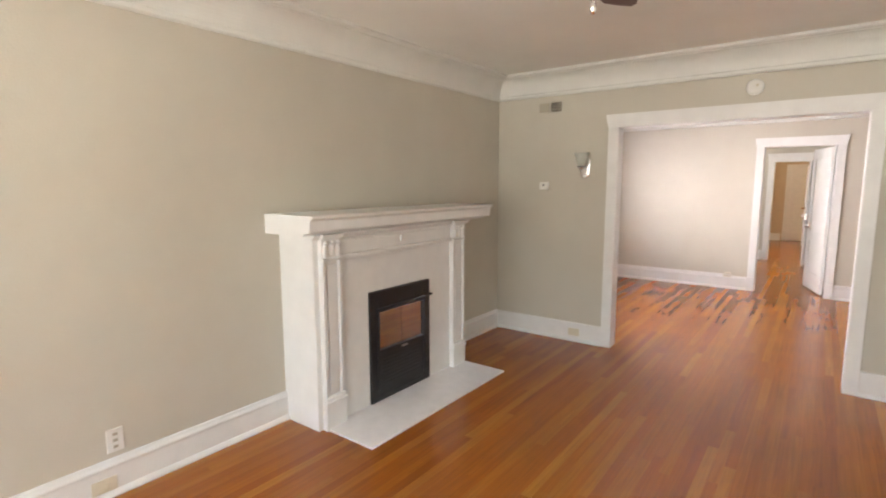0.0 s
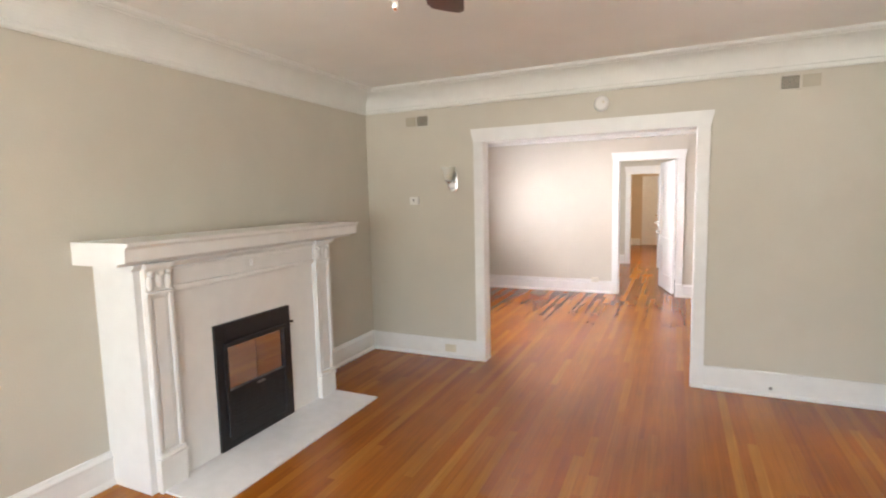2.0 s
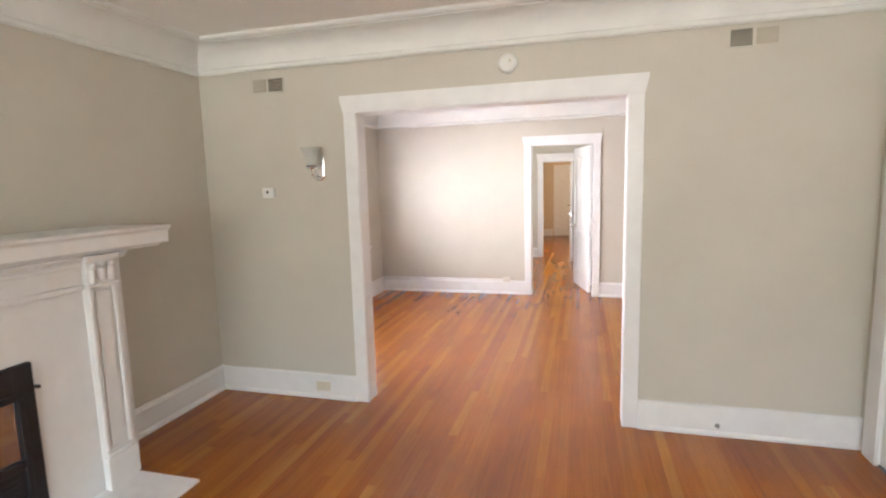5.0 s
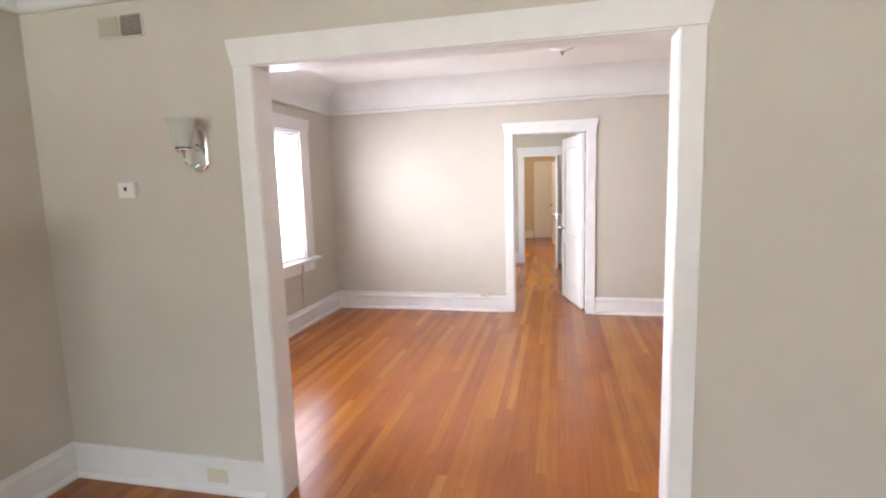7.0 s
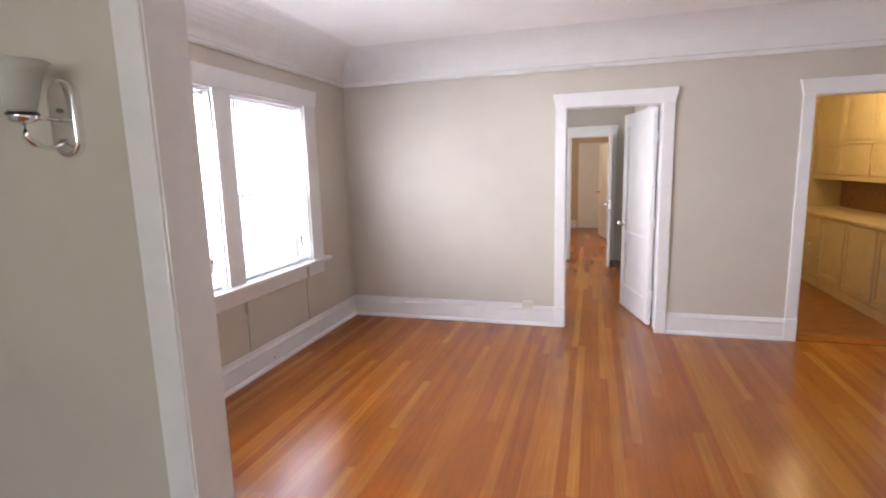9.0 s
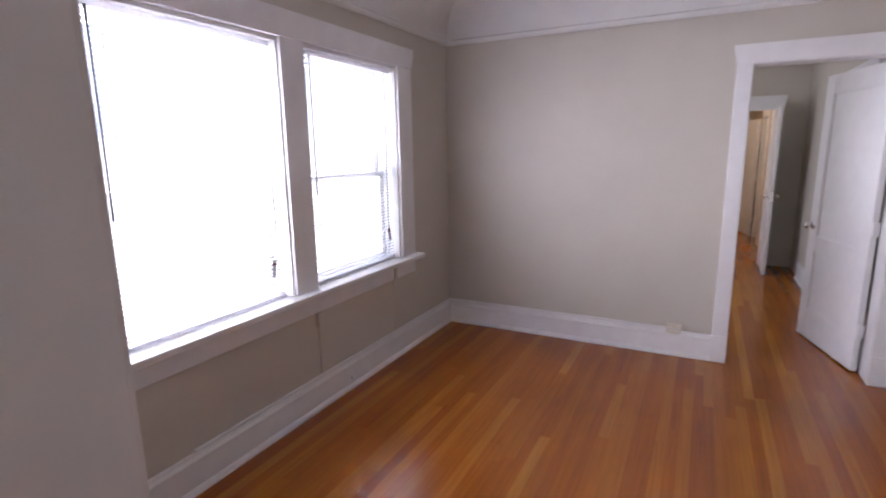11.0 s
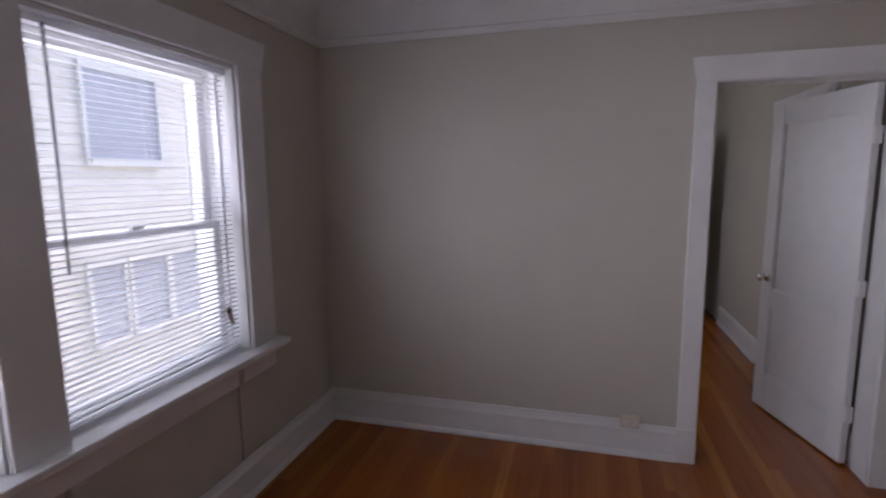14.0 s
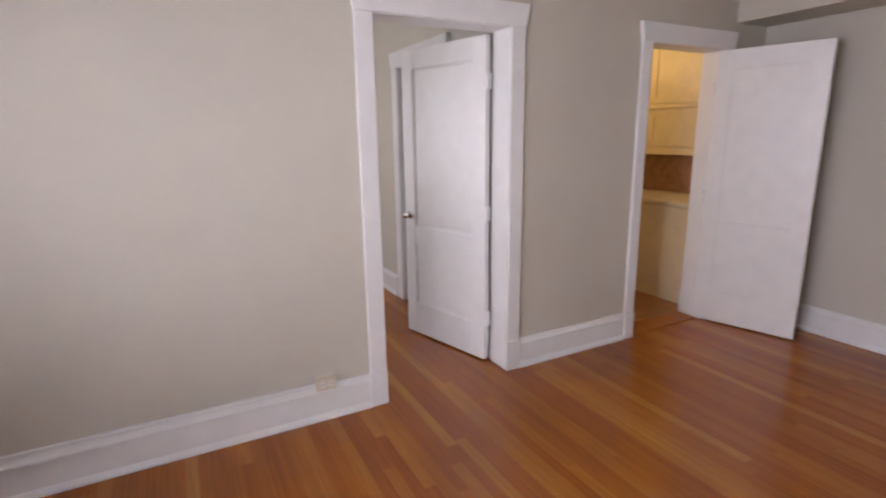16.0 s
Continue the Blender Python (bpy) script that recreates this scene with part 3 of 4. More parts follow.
part("handle", boxes((FX + 0.012, FX + 0.028, 4.254, 4.317, 0.372, 0.382), bevel=0.002), M_STEEL, fb, "small dull metal handle")
part("side_latch", boxes((FX - 0.01, FX + 0.02, 4.613, 4.627, 0.70, 0.715), bevel=0.002), M_BLACK, fb)

# ---- living room wall things ----
def wall_plate(name, m, w, h, mat, label, slots, category="outlet", d=0.008):
    """A plate in the local x-z plane, facing -y; slots: (x, z, w, h, material, depth)."""
    o = thing(name, m, label, category)
    part("plate", boxes((-w / 2, w / 2, -d, 0.0, -h / 2, h / 2), bevel=0.0025), mat, o)
    for x, z, sw, sh, sm, sd in slots:
        part("socket", boxes((x - sw / 2, x + sw / 2, -d - sd, -d + 0.001, z - sh / 2, z + sh / 2), bevel=min(0.002, sd / 2.2)), sm, o)
    return o


wall_plate("outlet", pose(-0.875, YO - 0.019, 0.098), 0.115, 0.072, M_IVORY, "ivory duplex outlet set sideways in the baseboard", [(-0.022, 0, 0.03, 0.034, M_IVORY, 0.003), (0.022, 0, 0.03, 0.034, M_IVORY, 0.003)])
wall_plate("outlet", pose(XL + 0.021, 2.39, 0.075, 0, 0, 90), 0.115, 0.07, M_IVORY, "ivory duplex outlet set sideways in the baseboard", [(-0.022, 0, 0.03, 0.034, M_IVORY, 0.003), (0.022, 0, 0.03, 0.034, M_IVORY, 0.003)])
wall_plate("switch_plate", pose(XL + 0.0, 2.46, 0.285, 0, 0, 90), 0.078, 0.122, M_PLASTIC, "white wall plate with three stacked jacks", [(0, 0.033, 0.022, 0.014, M_VENT, 0.004), (0, 0, 0.022, 0.014, M_VENT, 0.004), (0, -0.033, 0.022, 0.014, M_VENT, 0.004)], "wall plate")
th = wall_plate("thermostat", pose(-1.237, YO, 1.552), 0.095, 0.075, M_PLASTIC, "small square white thermostat with a dark display", [(-0.004, 0.006, 0.016, 0.02, M_DARK, 0.002)], "thermostat", d=0.026)
cap = thing("pipe_stub", pose(1.805, YO - 0.018, 0.066), "short metal pipe stub poking out of the baseboard", "pipe stub")
part("flange", turned([(0, 0), (0.014, 0), (0.014, 0.004), (0, 0.005)], 14, "Y"), M_STEEL, cap)
part("stub", turned([(0, 0), (0.006, 0), (0.006, 0.03), (0, 0.03)], 10, "Y"), M_STEEL, cap)


def vent(x0, louvre_first):
    v = thing("wall_vent", pose(x0, YO, 2.262), "painted wall register, one half louvred and one half blank", "wall vent", "wall vents")
    part("frame", boxes((0, 0.262, -0.006, 0, 0, 0.112), bevel=0.002), M_WALL, v)
    a, b = (0.012, 0.122) if louvre_first else (0.14, 0.25)
    # thin dark sheet paints the shade behind the louvres
    part("duct_shade", boxes((a, b, -0.0075, -0.005, 0.012, 0.1)), M_DARK, v)
    for i in range(9):
        z = 0.016 + i * 0.0095
        bm = boxes((a, b, -0.012, -0.0075, z, z + 0.0045))
        part("slat", bm, M_VENT, v)
    c, d = (0.14, 0.25) if louvre_first else (0.012, 0.122)
    part("blank_cover", boxes((c, d, -0.009, -0.005, 0.012, 0.1), bevel=0.0015), M_VENT, v)
    return v


vent(-1.325, False)
vent(1.775, True).location.z = 2.295
sd = thing("smoke_detector", pose(0.535, YO, 2.322), "round white smoke detector above the wide opening", "smoke detector")
part("body", turned([(0, 0), (0.062, 0), (0.062, 0.016), (0.054, 0.03), (0.04, 0.036), (0, 0.036)], 32, "Y"), M_PLASTIC, sd)
part("button", moved(turned([(0, 0), (0.01, 0), (0.01, 0.004), (0, 0.004)], 14, "Y"), 0.018, -0.034, 0.01), M_IVORY, sd)

# wall sconce
sc = thing("wall_sconce", pose(-0.815, YO, 1.728), "chrome wall sconce with an upturned frosted glass bell shade, unlit", "wall sconce")
bp_ = bmesh.new()
ring = []
for k, (s, y) in enumerate(((1.0, 0.0), (1.0, -0.014), (0.93, -0.021), (0.8, -0.023), (0.0, -0.023))):
    ring.append([bp_.verts.new((0.048 * s * math.cos(2 * math.pi * i / 32), y, 0.048 * s * math.sin(2 * math.pi * i / 32) + math.copysign(0.057 * min(1.0, s * 1.1), math.sin(2 * math.pi * i / 32)))) for i in range(32)])
for a, b in zip(ring, ring[1:]):
    for i in range(32):
        bp_.faces.new((a[i], a[(i + 1) % 32], b[(i + 1) % 32], b[i])).smooth = True
bmesh.ops.remove_doubles(bp_, verts=bp_.verts, dist=1e-5)
bmesh.ops.recalc_face_normals(bp_, faces=bp_.faces)
part("backplate", bp_, M_CHROME, sc)
arm = [(0, -0.02, -0.06)] + [(0, -0.06 - 0.06 * math.sin(a), -0.045 - 0.035 * math.cos(a)) for a in [math.pi * i / 12 * 0.5 for i in range(13)]] + [(0, -0.12, -0.018)]
part("arm", tube(arm, 0.007, 10), M_CHROME, sc)
part("cup", moved(turned([(0, 0), (0.016, 0), (0.03, 0.008), (0.032, 0.03), (0.028, 0.034), (0, 0.034)], 24), 0, -0.12, -0.022), M_CHROME, sc)
part("ring", moved(turned([(0.0, 0.0), (0.034, 0.0), (0.036, 0.004), (0.034, 0.008), (0.0, 0.008)], 24), 0, -0.12, -0.002), M_BLACK, sc, "dark ring round the cup")
part("stay", tube([(0, -0.02, -0.006), (0, -0.06, -0.004), (0, -0.1, -0.006)], 0.005, 8), M_CHROME, sc)
shade = turned([(0.028, 0.0), (0.036, 0.02), (0.046, 0.06), (0.055, 0.095), (0.072, 0.12), (0.069, 0.12), (0.052, 0.096), (0.043, 0.06), (0.033, 0.021), (0.026, 0.003)], 32)
part("shade", moved(shade, 0, -0.12, 0.010), M_FROST, sc, "frosted glass bell shade")
part("screw", moved(turned([(0, 0), (0.006, 0), (0.006, 0.006), (0, 0.008)], 10, "Y"), 0, -0.024, 0.02), M_STEEL, sc)
part("screw", moved(turned([(0, 0), (0.006, 0), (0.006, 0.006), (0, 0.008)], 10, "Y"), 0, -0.024, -0.06), M_STEEL, sc)

# ceiling fan
fan = thing("ceiling_fan", pose(0.57, 2.95, H1 + 0.02), "ceiling fan with dark red wooden blades and two pull chains", "ceiling fan")
part("canopy", turned([(0, -0.02), (0.07, -0.02), (0.065, -0.04), (0.03, -0.06), (0, -0.06)], 24), M_CHROME, fan)
part("downrod", turned([(0, -0.05), (0.013, -0.05), (0.013, -0.27), (0, -0.27)], 14), M_CHROME, fan)
part("motor_housing", turned([(0, -0.260), (0.06, -0.260), (0.11, -0.280), (0.12, -0.320), (0.12, -0.360), (0.09, -0.390), (0.05, -0.410), (0.05, -0.450), (0, -0.460)], 28), M_CHROME, fan)
for i in range(5):
    ang = radians(111 + 72 * i)
    bm = bmesh.new()
    out = [(0.20, -0.045), (0.30, -0.062), (0.50, -0.068), (0.63, -0.066), (0.665, -0.05), (0.67, 0.0), (0.665, 0.05), (0.63, 0.066), (0.50, 0.068), (0.30, 0.062), (0.20, 0.045)]
    lo = [bm.verts.new((x, y, -0.396 + y * 0.2)) for x, y in out]
    hi = [bm.verts.new((x, y, -0.388 + y * 0.2)) for x, y in out]
    for k in range(len(out)):
        bm.faces.new((lo[k], lo[(k + 1) % len(out)], hi[(k + 1) % len(out)], hi[k]))
    bm.faces.new(lo)
    bm.faces.new(hi)
    bmesh.ops.recalc_face_normals(bm, faces=bm.faces)
    bmesh.ops.rotate(bm, verts=bm.verts, matrix=Matrix.Rotation(ang, 3, "Z"))
    blade = part("blade", bm, M_MAHOG, fan, "dark red wooden blade")
    bm = boxes((0.09, 0.24, -0.012, 0.012, -0.390, -0.380), (0.24, 0.30, -0.035, 0.035, -0.408, -0.399), bevel=0.003)
    bmesh.ops.rotate(bm, verts=bm.verts, matrix=Matrix.Rotation(ang, 3, "Z"))
    part("blade_iron", bm, M_CHROME, blade)
for dx, dy, ln in ((-0.085, -0.03, 0.15), (-0.05, -0.035, 0.12)):
    ch = part("pull_chain", tube([(dx, dy, -0.430), (dx, dy, -0.430 - ln)], 0.0015, 6), M_CHROME, fan)
    part("chain_pendant", moved(turned([(0, 0), (0.006, -0.004), (0.009, -0.016), (0.009, -0.034), (0.005, -0.042), (0, -0.044)], 12), dx, dy, -0.430 - ln), M_CHROME, ch, "small metal pull pendant")

# dining ceiling light
cl = thing("ceiling_light", pose(0.85, 8.38, H2), "flush ceiling light with a frosted glass bowl and metal finial, unlit", "ceiling light")
part("pan", turned([(0, 0), (0.10, 0), (0.105, -0.03), (0.14, -0.045), (0.168, -0.052), (0.172, -0.07), (0.165, -0.084), (0, -0.084)], 36), M_STEEL, cl, "brushed metal pan")
part("bowl", turned([(0.162, -0.085), (0.16, -0.10), (0.14, -0.128), (0.10, -0.155), (0.05, -0.176), (0.012, -0.185), (0.0, -0.185), (0.0, -0.181), (0.05, -0.172), (0.098, -0.151), (0.137, -0.124), (0.157, -0.098), (0.158, -0.085)], 36), M_OPAL, cl, "frosted white glass bowl")
part("finial", turned([(0, -0.18), (0.02, -0.183), (0.022, -0.19), (0.01, -0.197), (0.009, -0.21), (0, -0.218)], 16), M_STEEL, cl)
part("clip", boxes((-0.185, -0.165, -0.012, 0.012, -0.05, -0.0), bevel=0.003), M_STEEL, cl)

# ---- dining windows ----
WY = ((7.12, 8.13), (8.295, 9.265))
Z0, Z1 = 0.752, 2.14
win = thing("window_1", pose(0, 0, 0), "pair of white double-hung windows with deep sill and casing", "window", kind="structure")
F = DL + 0.0
part("casing", boxes((F, F + 0.022, 7.0, 7.126, Z0, Z1 + 0.004), bevel=0.004), M_TRIM, win)
part("casing", boxes((F, F + 0.022, 9.259, 9.445, Z0, Z1 + 0.004), bevel=0.004), M_TRIM, win)
part("mullion", boxes((F, F + 0.022, 8.124, 8.301, Z0, Z1 + 0.004), bevel=0.004), M_TRIM, win)
hd = flared(7.0, 9.445, 0.03, 0.0, 0.028, Z1 + 0.004, 2.282)
bmesh.ops.rotate(hd, verts=hd.verts, matrix=Matrix.Rotation(radians(90), 3, "Z"))
part("head", moved(hd, F + 0.028, 0, 0), M_TRIM, win)
part("window_sill", boxes((DL - 0.125, F + 0.085, 6.95, 9.49, Z0 - 0.028, Z0 + 0.004), bevel=0.006), M_TRIM, win)
part("apron", boxes((F, F + 0.02, 7.0, 9.44, 0.612, Z0 - 0.032), bevel=0.004), M_TRIM, win)
for a, b in WY:
    part("jamb", boxes((DL - 0.29, DL + 0.0, a - 0.002, a + 0.018, Z0, Z1)), M_TRIM, win)
    part("jamb", boxes((DL - 0.29, DL + 0.0, b - 0.018, b + 0.002, Z0, Z1)), M_TRIM, win)
    part("head_jamb", boxes((DL - 0.29, DL + 0.0, a + 0.018, b - 0.018, Z1 - 0.018, Z1 + 0.002)), M_TRIM, win)
    part("stop", boxes((DL - 0.11, DL - 0.09, a + 0.018, a + 0.034, Z0, Z1 - 0.018)), M_TRIM, win)
    part("stop", boxes((DL - 0.11, DL - 0.09, b - 0.034, b - 0.018, Z0, Z1 - 0.018)), M_TRIM, win)
    for nm, x, zb, zt in (("lower_sash", DL - 0.145, Z0, 1.41), ("upper_sash", DL - 0.19, 1.375, Z1 - 0.018)):
        s0, s1, st = a + 0.018, b - 0.018, 0.048
        sash = part(nm, boxes((x - 0.018, x + 0.018, s0, s0 + st, zb, zt), (x - 0.018, x + 0.018, s1 - st, s1, zb, zt), (x - 0.018, x + 0.018, s0 + st, s1 - st, zb, zb + (0.05 if nm == "lower_sash" else 0.036)), (x - 0.018, x + 0.018, s0 + st, s1 - st, zt - (0.036 if nm == "lower_sash" else 0.05), zt), bevel=0.003), M_TRIM, win)
        pane = part("pane", boxes((x - 0.002, x + 0.002, s0 + st - 0.004, s1 - st + 0.004, zb + 0.034, zt - 0.034)), M_PANE, sash)
        pane.visible_shadow = False
    part("sash_lock", boxes((DL - 0.165, DL - 0.135, (a + b) / 2 - 0.03, (a + b) / 2 + 0.03, 1.41, 1.428), bevel=0.004), M_PLASTIC, win)
part("outside_sill", boxes((DL - 0.34, DL - 0.10, 6.95, 9.4, Z0 - 0.05, Z0 - 0.012)), M_TRIM, win)


def blind(y0, y1, wand_y, tassel, lean, label):
    """A mini blind hung inside the window recess."""
    xb = DL - 0.052
    o = thing("window_blind", pose(0, 0, 0), label, "blind", "dining room blinds")
    y0, y1 = y0 + 0.026, y1 - 0.026
    part("headrail", boxes((xb - 0.014, xb + 0.014, y0, y1, Z1 - 0.046, Z1 - 0.019), bevel=0.002), M_BLIND, o)
    prof = []
    for i in range(5):
        u = -0.0125 + 0.025 * i / 4
        prof.append((u, 0.0016 * (1 - (u / 0.0125) ** 2)))
    tilt = radians(SLAT_TILT)
    bm = bmesh.new()
    loop = prof + [(u, z - 0.0006) for u, z in reversed(prof)]
    rows = []
    for y in (y0 + 0.004, y1 - 0.004):
        rows.append([bm.verts.new((u * math.cos(tilt) - z * math.sin(tilt), y, u * math.sin(tilt) + z * math.cos(tilt))) for u, z in loop])
    n = len(loop)
    for i in range(n):
        bm.faces.new((rows[0][i], rows[0][(i + 1) % n], rows[1][(i + 1) % n], rows[1][i]))
    bm.faces.new(rows[0])
    bm.faces.new(rows[1])
    bmesh.ops.recalc_face_normals(bm, faces=bm.faces)
    me = mesh_of("slat", bm, M_BLIND)
    z = Z0 + 0.030
    while z < Z1 - 0.055:
        s = new("slat", me)
        s.parent, s.location = o, (xb, 0, z)
        z += 0.0225
    part("bottom_rail", boxes((xb - 0.014, xb + 0.014, y0 + 0.003, y1 - 0.003, Z0 + 0.002, Z0 + 0.020), bevel=0.003), M_BLIND, o)
    for f in (0.12, 0.5, 0.88):
        yy = y0 + (y1 - y0) * f
        for dx in (-0.0125, 0.0125):
            part("ladder_cord", boxes((xb + dx - 0.0005, xb + dx + 0.0005, yy - 0.0008, yy + 0.0008, Z0 + 0.02, Z1 - 0.04)), M_BLIND, o)
    w = part("wand", tube([(xb + 0.018, wand_y, Z1 - 0.05), (xb + 0.026, wand_y - 0.006, 1.68), (xb + 0.03, wand_y - 0.012, 1.30)], 0.0042, 8), M_LEAD, o, "thin grey tilt wand")
    part("wand_hook", boxes((xb + 0.012, xb + 0.022, wand_y - 0.004, wand_y + 0.004, Z1 - 0.056, Z1 - 0.04)), M_LEAD, w)
    ty, tz = tassel
    c = part("lift_cord", tube([(xb + 0.018, ty - 0.03, Z1 - 0.045), (xb + 0.02, ty - 0.012, tz + 0.3), (xb + 0.024, ty, tz - 0.005)], 0.0016, 6), M_BLIND, o)
    tag = box(bmesh.new(), -0.0008, 0.0008, -0.015, 0.015, -0.10, 0.0, bevel=0.0006)
    bmesh.ops.transform(tag, verts=tag.verts, matrix=pose(xb + 0.024, ty, tz, lean))
    tp = part("warning_tag", tag, M_TAG, c, "grey card safety tag")
    band = boxes((-0.0014, 0.0014, -0.0152, 0.0152, -0.03, -0.018))
    bmesh.ops.transform(band, verts=band.verts, matrix=pose(xb + 0.024, ty, tz, lean))
    part("band", band, M_TAGBAND, tp, "dark red printed band")


blind(*WY[0], 7.22, (8.02, 0.985), -8, "white mini blind lowered over the larger window with its slats open")
blind(*WY[1], 8.40, (9.14, 1.0), 17, "white mini blind lowered over the window beside the corner, slats open")

# raceway, boxes and stubs along the dining walls
rw = thing("cable_raceway", pose(0, 0, 0), "thin painted raceway running along the top of the baseboard", "raceway")
part("strip", boxes((DL + 0.002, -0.085, YD - 0.022, YD - 0.003, 0.199, 0.217), bevel=0.005), M_TRIM, rw)
part("strip", boxes((DL + 0.003, DL + 0.02, 7.4, YD - 0.023, 0.199, 0.214), bevel=0.005), M_TRIM, rw)
sb = thing("surface_outlet", pose(-0.033, YD - 0.0005, 0.212), "ivory surface-mounted duplex outlet box above the baseboard", "outlet")
part("housing", boxes((-0.052, 0.052, -0.045, -0.02, -0.032, 0.036), (-0.046, 0.046, -0.02, 0.0, -0.028, 0.032), bevel=0.004), M_IVORY, sb)
for dx in (-0.022, 0.022):
    part("socket", boxes((dx - 0.014, dx + 0.014, -0.048, -0.044, -0.014, 0.018), bevel=0.002), M_PLASTIC, sb)
    for ddx in (-0.005, 0.005):
        part("slot", boxes((dx + ddx - 0.001, dx + ddx + 0.001, -0.0488, -0.047, -0.002, 0.01)), M_DARK, sb)
for yy, zt, wbox in ((8.30, 0.612, 0.05), (9.14, 0.705, 0.03)):
    cd = thing("wall_conduit", pose(DL, yy, 0.0), "painted conduit rising to a small box below the sill", "conduit", "conduits below the windows")
    part("pipe", boxes((0.0005, 0.010, -0.006, 0.006, 0.196, zt - 0.09), bevel=0.002), M_WALL, cd)
    part("junction_box", boxes((0.0005, 0.032, -wbox / 2, wbox / 2, zt - 0.09, zt - 0.0), bevel=0.004), M_WALL, cd)
st = thing("pipe_stub", pose(DL + 0.021, 8.56, 0.075), "short capped pipe stub on the baseboard", "pipe stub")
part("stub", turned([(0, 0), (0.013, 0), (0.013, 0.014), (0.009, 0.018), (0, 0.018)], 14, "X"), M_TRIM, st)

# ---- unseen windows added to light the rooms ----
def plain_window(name, m, w, z0, z1, label):
    """Local x from 0 to w along the wall, the room on the -y side, the wall from y = 0 to 0.28."""
    o = thing(name, m, label, "window", kind="structure")
    part("casing", boxes((-0.1, 0.004, -0.022, 0, z0, z1 + 0.01), bevel=0.004), M_TRIM, o)
    part("casing", boxes((w - 0.004, w + 0.1, -0.022, 0, z0, z1 + 0.01), bevel=0.004), M_TRIM, o)
    part("head", flared(-0.1, w + 0.1, 0.025, -0.026, 0.0, z1 + 0.01, z1 + 0.12), M_TRIM, o)
    part("window_sill", boxes((-0.14, w + 0.14, -0.07, 0.1, z0 - 0.03, z0), bevel=0.005), M_TRIM, o)
    part("apron", boxes((-0.1, w + 0.1, -0.02, 0, z0 - 0.13, z0 - 0.03), bevel=0.004), M_TRIM, o)
    zm = (z0 + z1) / 2
    for nm, y, a, b in (("lower_sash", 0.18, z0, zm + 0.02), ("upper_sash", 0.22, zm - 0.02, z1)):
        s = part(nm, boxes((0, 0.05, y, y + 0.035, a, b), (w - 0.05, w, y, y + 0.035, a, b), (0.05, w - 0.05, y, y + 0.035, a, a + 0.045), (0.05, w - 0.05, y, y + 0.035, b - 0.045, b), bevel=0.003), M_TRIM, o)
        p = part("pane", boxes((0.046, w - 0.046, y + 0.015, y + 0.019, a + 0.04, b - 0.04)), M_PANE, s)
        p.visible_shadow = False


plain_window("window_2", pose(XL, 0.85, 0, 0, 0, 90), 1.0, 0.78, 2.1, "unseen white sash window added in the wall beside the fireplace")
for k, wx in enumerate((-0.35, 0.9, 2.15)):
    plain_window("window_%d" % (3 + k), pose(wx, YF, 0, 0, 0, 180), 1.0, 0.78, 2.12, "unseen white sash window added in the front wall")
plain_window("window_6", pose(HL, 11.5, 0, 0, 0, 90), 1.0, 0.8, 2.1, "unseen white sash window added to light the hall")

# ---- pantry ----
solid("floor_pantry", boxes((2.17, 3.8, YH - 0.05, 13.3, -0.01, 0.006)), M_LINO, "orange-brown linoleum pantry floor", "floor")
solid("threshold", boxes((2.29, 3.01, YD - 0.01, YH + 0.02, 0.0, 0.012), bevel=0.004), M_FLOOR_JOINED, "worn wooden threshold at the pantry door", "threshold")


def base_unit(y0, y1, kind):
    u = thing("base_cabinet", pose(3.2, y0, 0), "cream painted pantry base cabinet with " + ("three drawers and round knobs" if kind == "drawers" else "a panelled door"), "cabinet", "pantry base cabinets")
    w = y1 - y0
    part("body", boxes((0.0, 0.598, 0.001, w - 0.001, 0.09, 0.87), (0.04, 0.598, 0.001, w - 0.001, 0.006, 0.09)), M_CREAM, u)
    part("toe_board", boxes((-0.012, 0.0, 0.001, w - 0.001, 0.006, 0.11), bevel=0.003), M_CREAM, u)
    if kind == "drawers":
        for a, b in ((0.13, 0.37), (0.39, 0.61), (0.63, 0.85)):
            d = part("drawer", boxes((-0.018, 0.0, 0.02, w - 0.02, a, b), bevel=0.004), M_CREAM, u)
            k = turned([(0, 0.03), (0.014, 0.028), (0.017, 0.02), (0.008, 0.008), (0.008, 0), (0, 0)], 14)
            bmesh.ops.rotate(k, verts=k.verts, matrix=Matrix.Rotation(radians(-90), 3, "Y"))
            part("knob", moved(k, -0.018, w / 2, (a + b) / 2), M_TRIM, d, "round white knob")
    else:
        d = part("door", boxes((-0.01, 0.0, 0.02, w - 0.02, 0.13, 0.85), (-0.018, -0.01, 0.02, 0.075, 0.13, 0.85), (-0.018, -0.01, w - 0.075, w - 0.02, 0.13, 0.85), (-0.018, -0.01, 0.075, w - 0.075, 0.13, 0.2), (-0.018, -0.01, 0.075, w - 0.075, 0.78, 0.85)), M_CREAM, u)
    return u


for y0, y1, kd in ((10.3, 10.95, "door"), (10.95, 11.6, "door"), (11.6, 12.2, "door"), (12.2, 12.75, "drawers"), (12.75, 13.29, "drawers")):
    base_unit(y0, y1, kd)
solid("worktop", boxes((3.165, 3.798, 10.29, 13.295, 0.87, 0.905), bevel=0.006), M_CREAM, "cream painted wooden pantry worktop", "worktop", kind="")
solid("backsplash", boxes((3.78, 3.799, 10.3, 13.29, 0.905, 1.30)), M_SPLASH, "brown painted backsplash behind the pantry worktop", "backsplash", kind="")


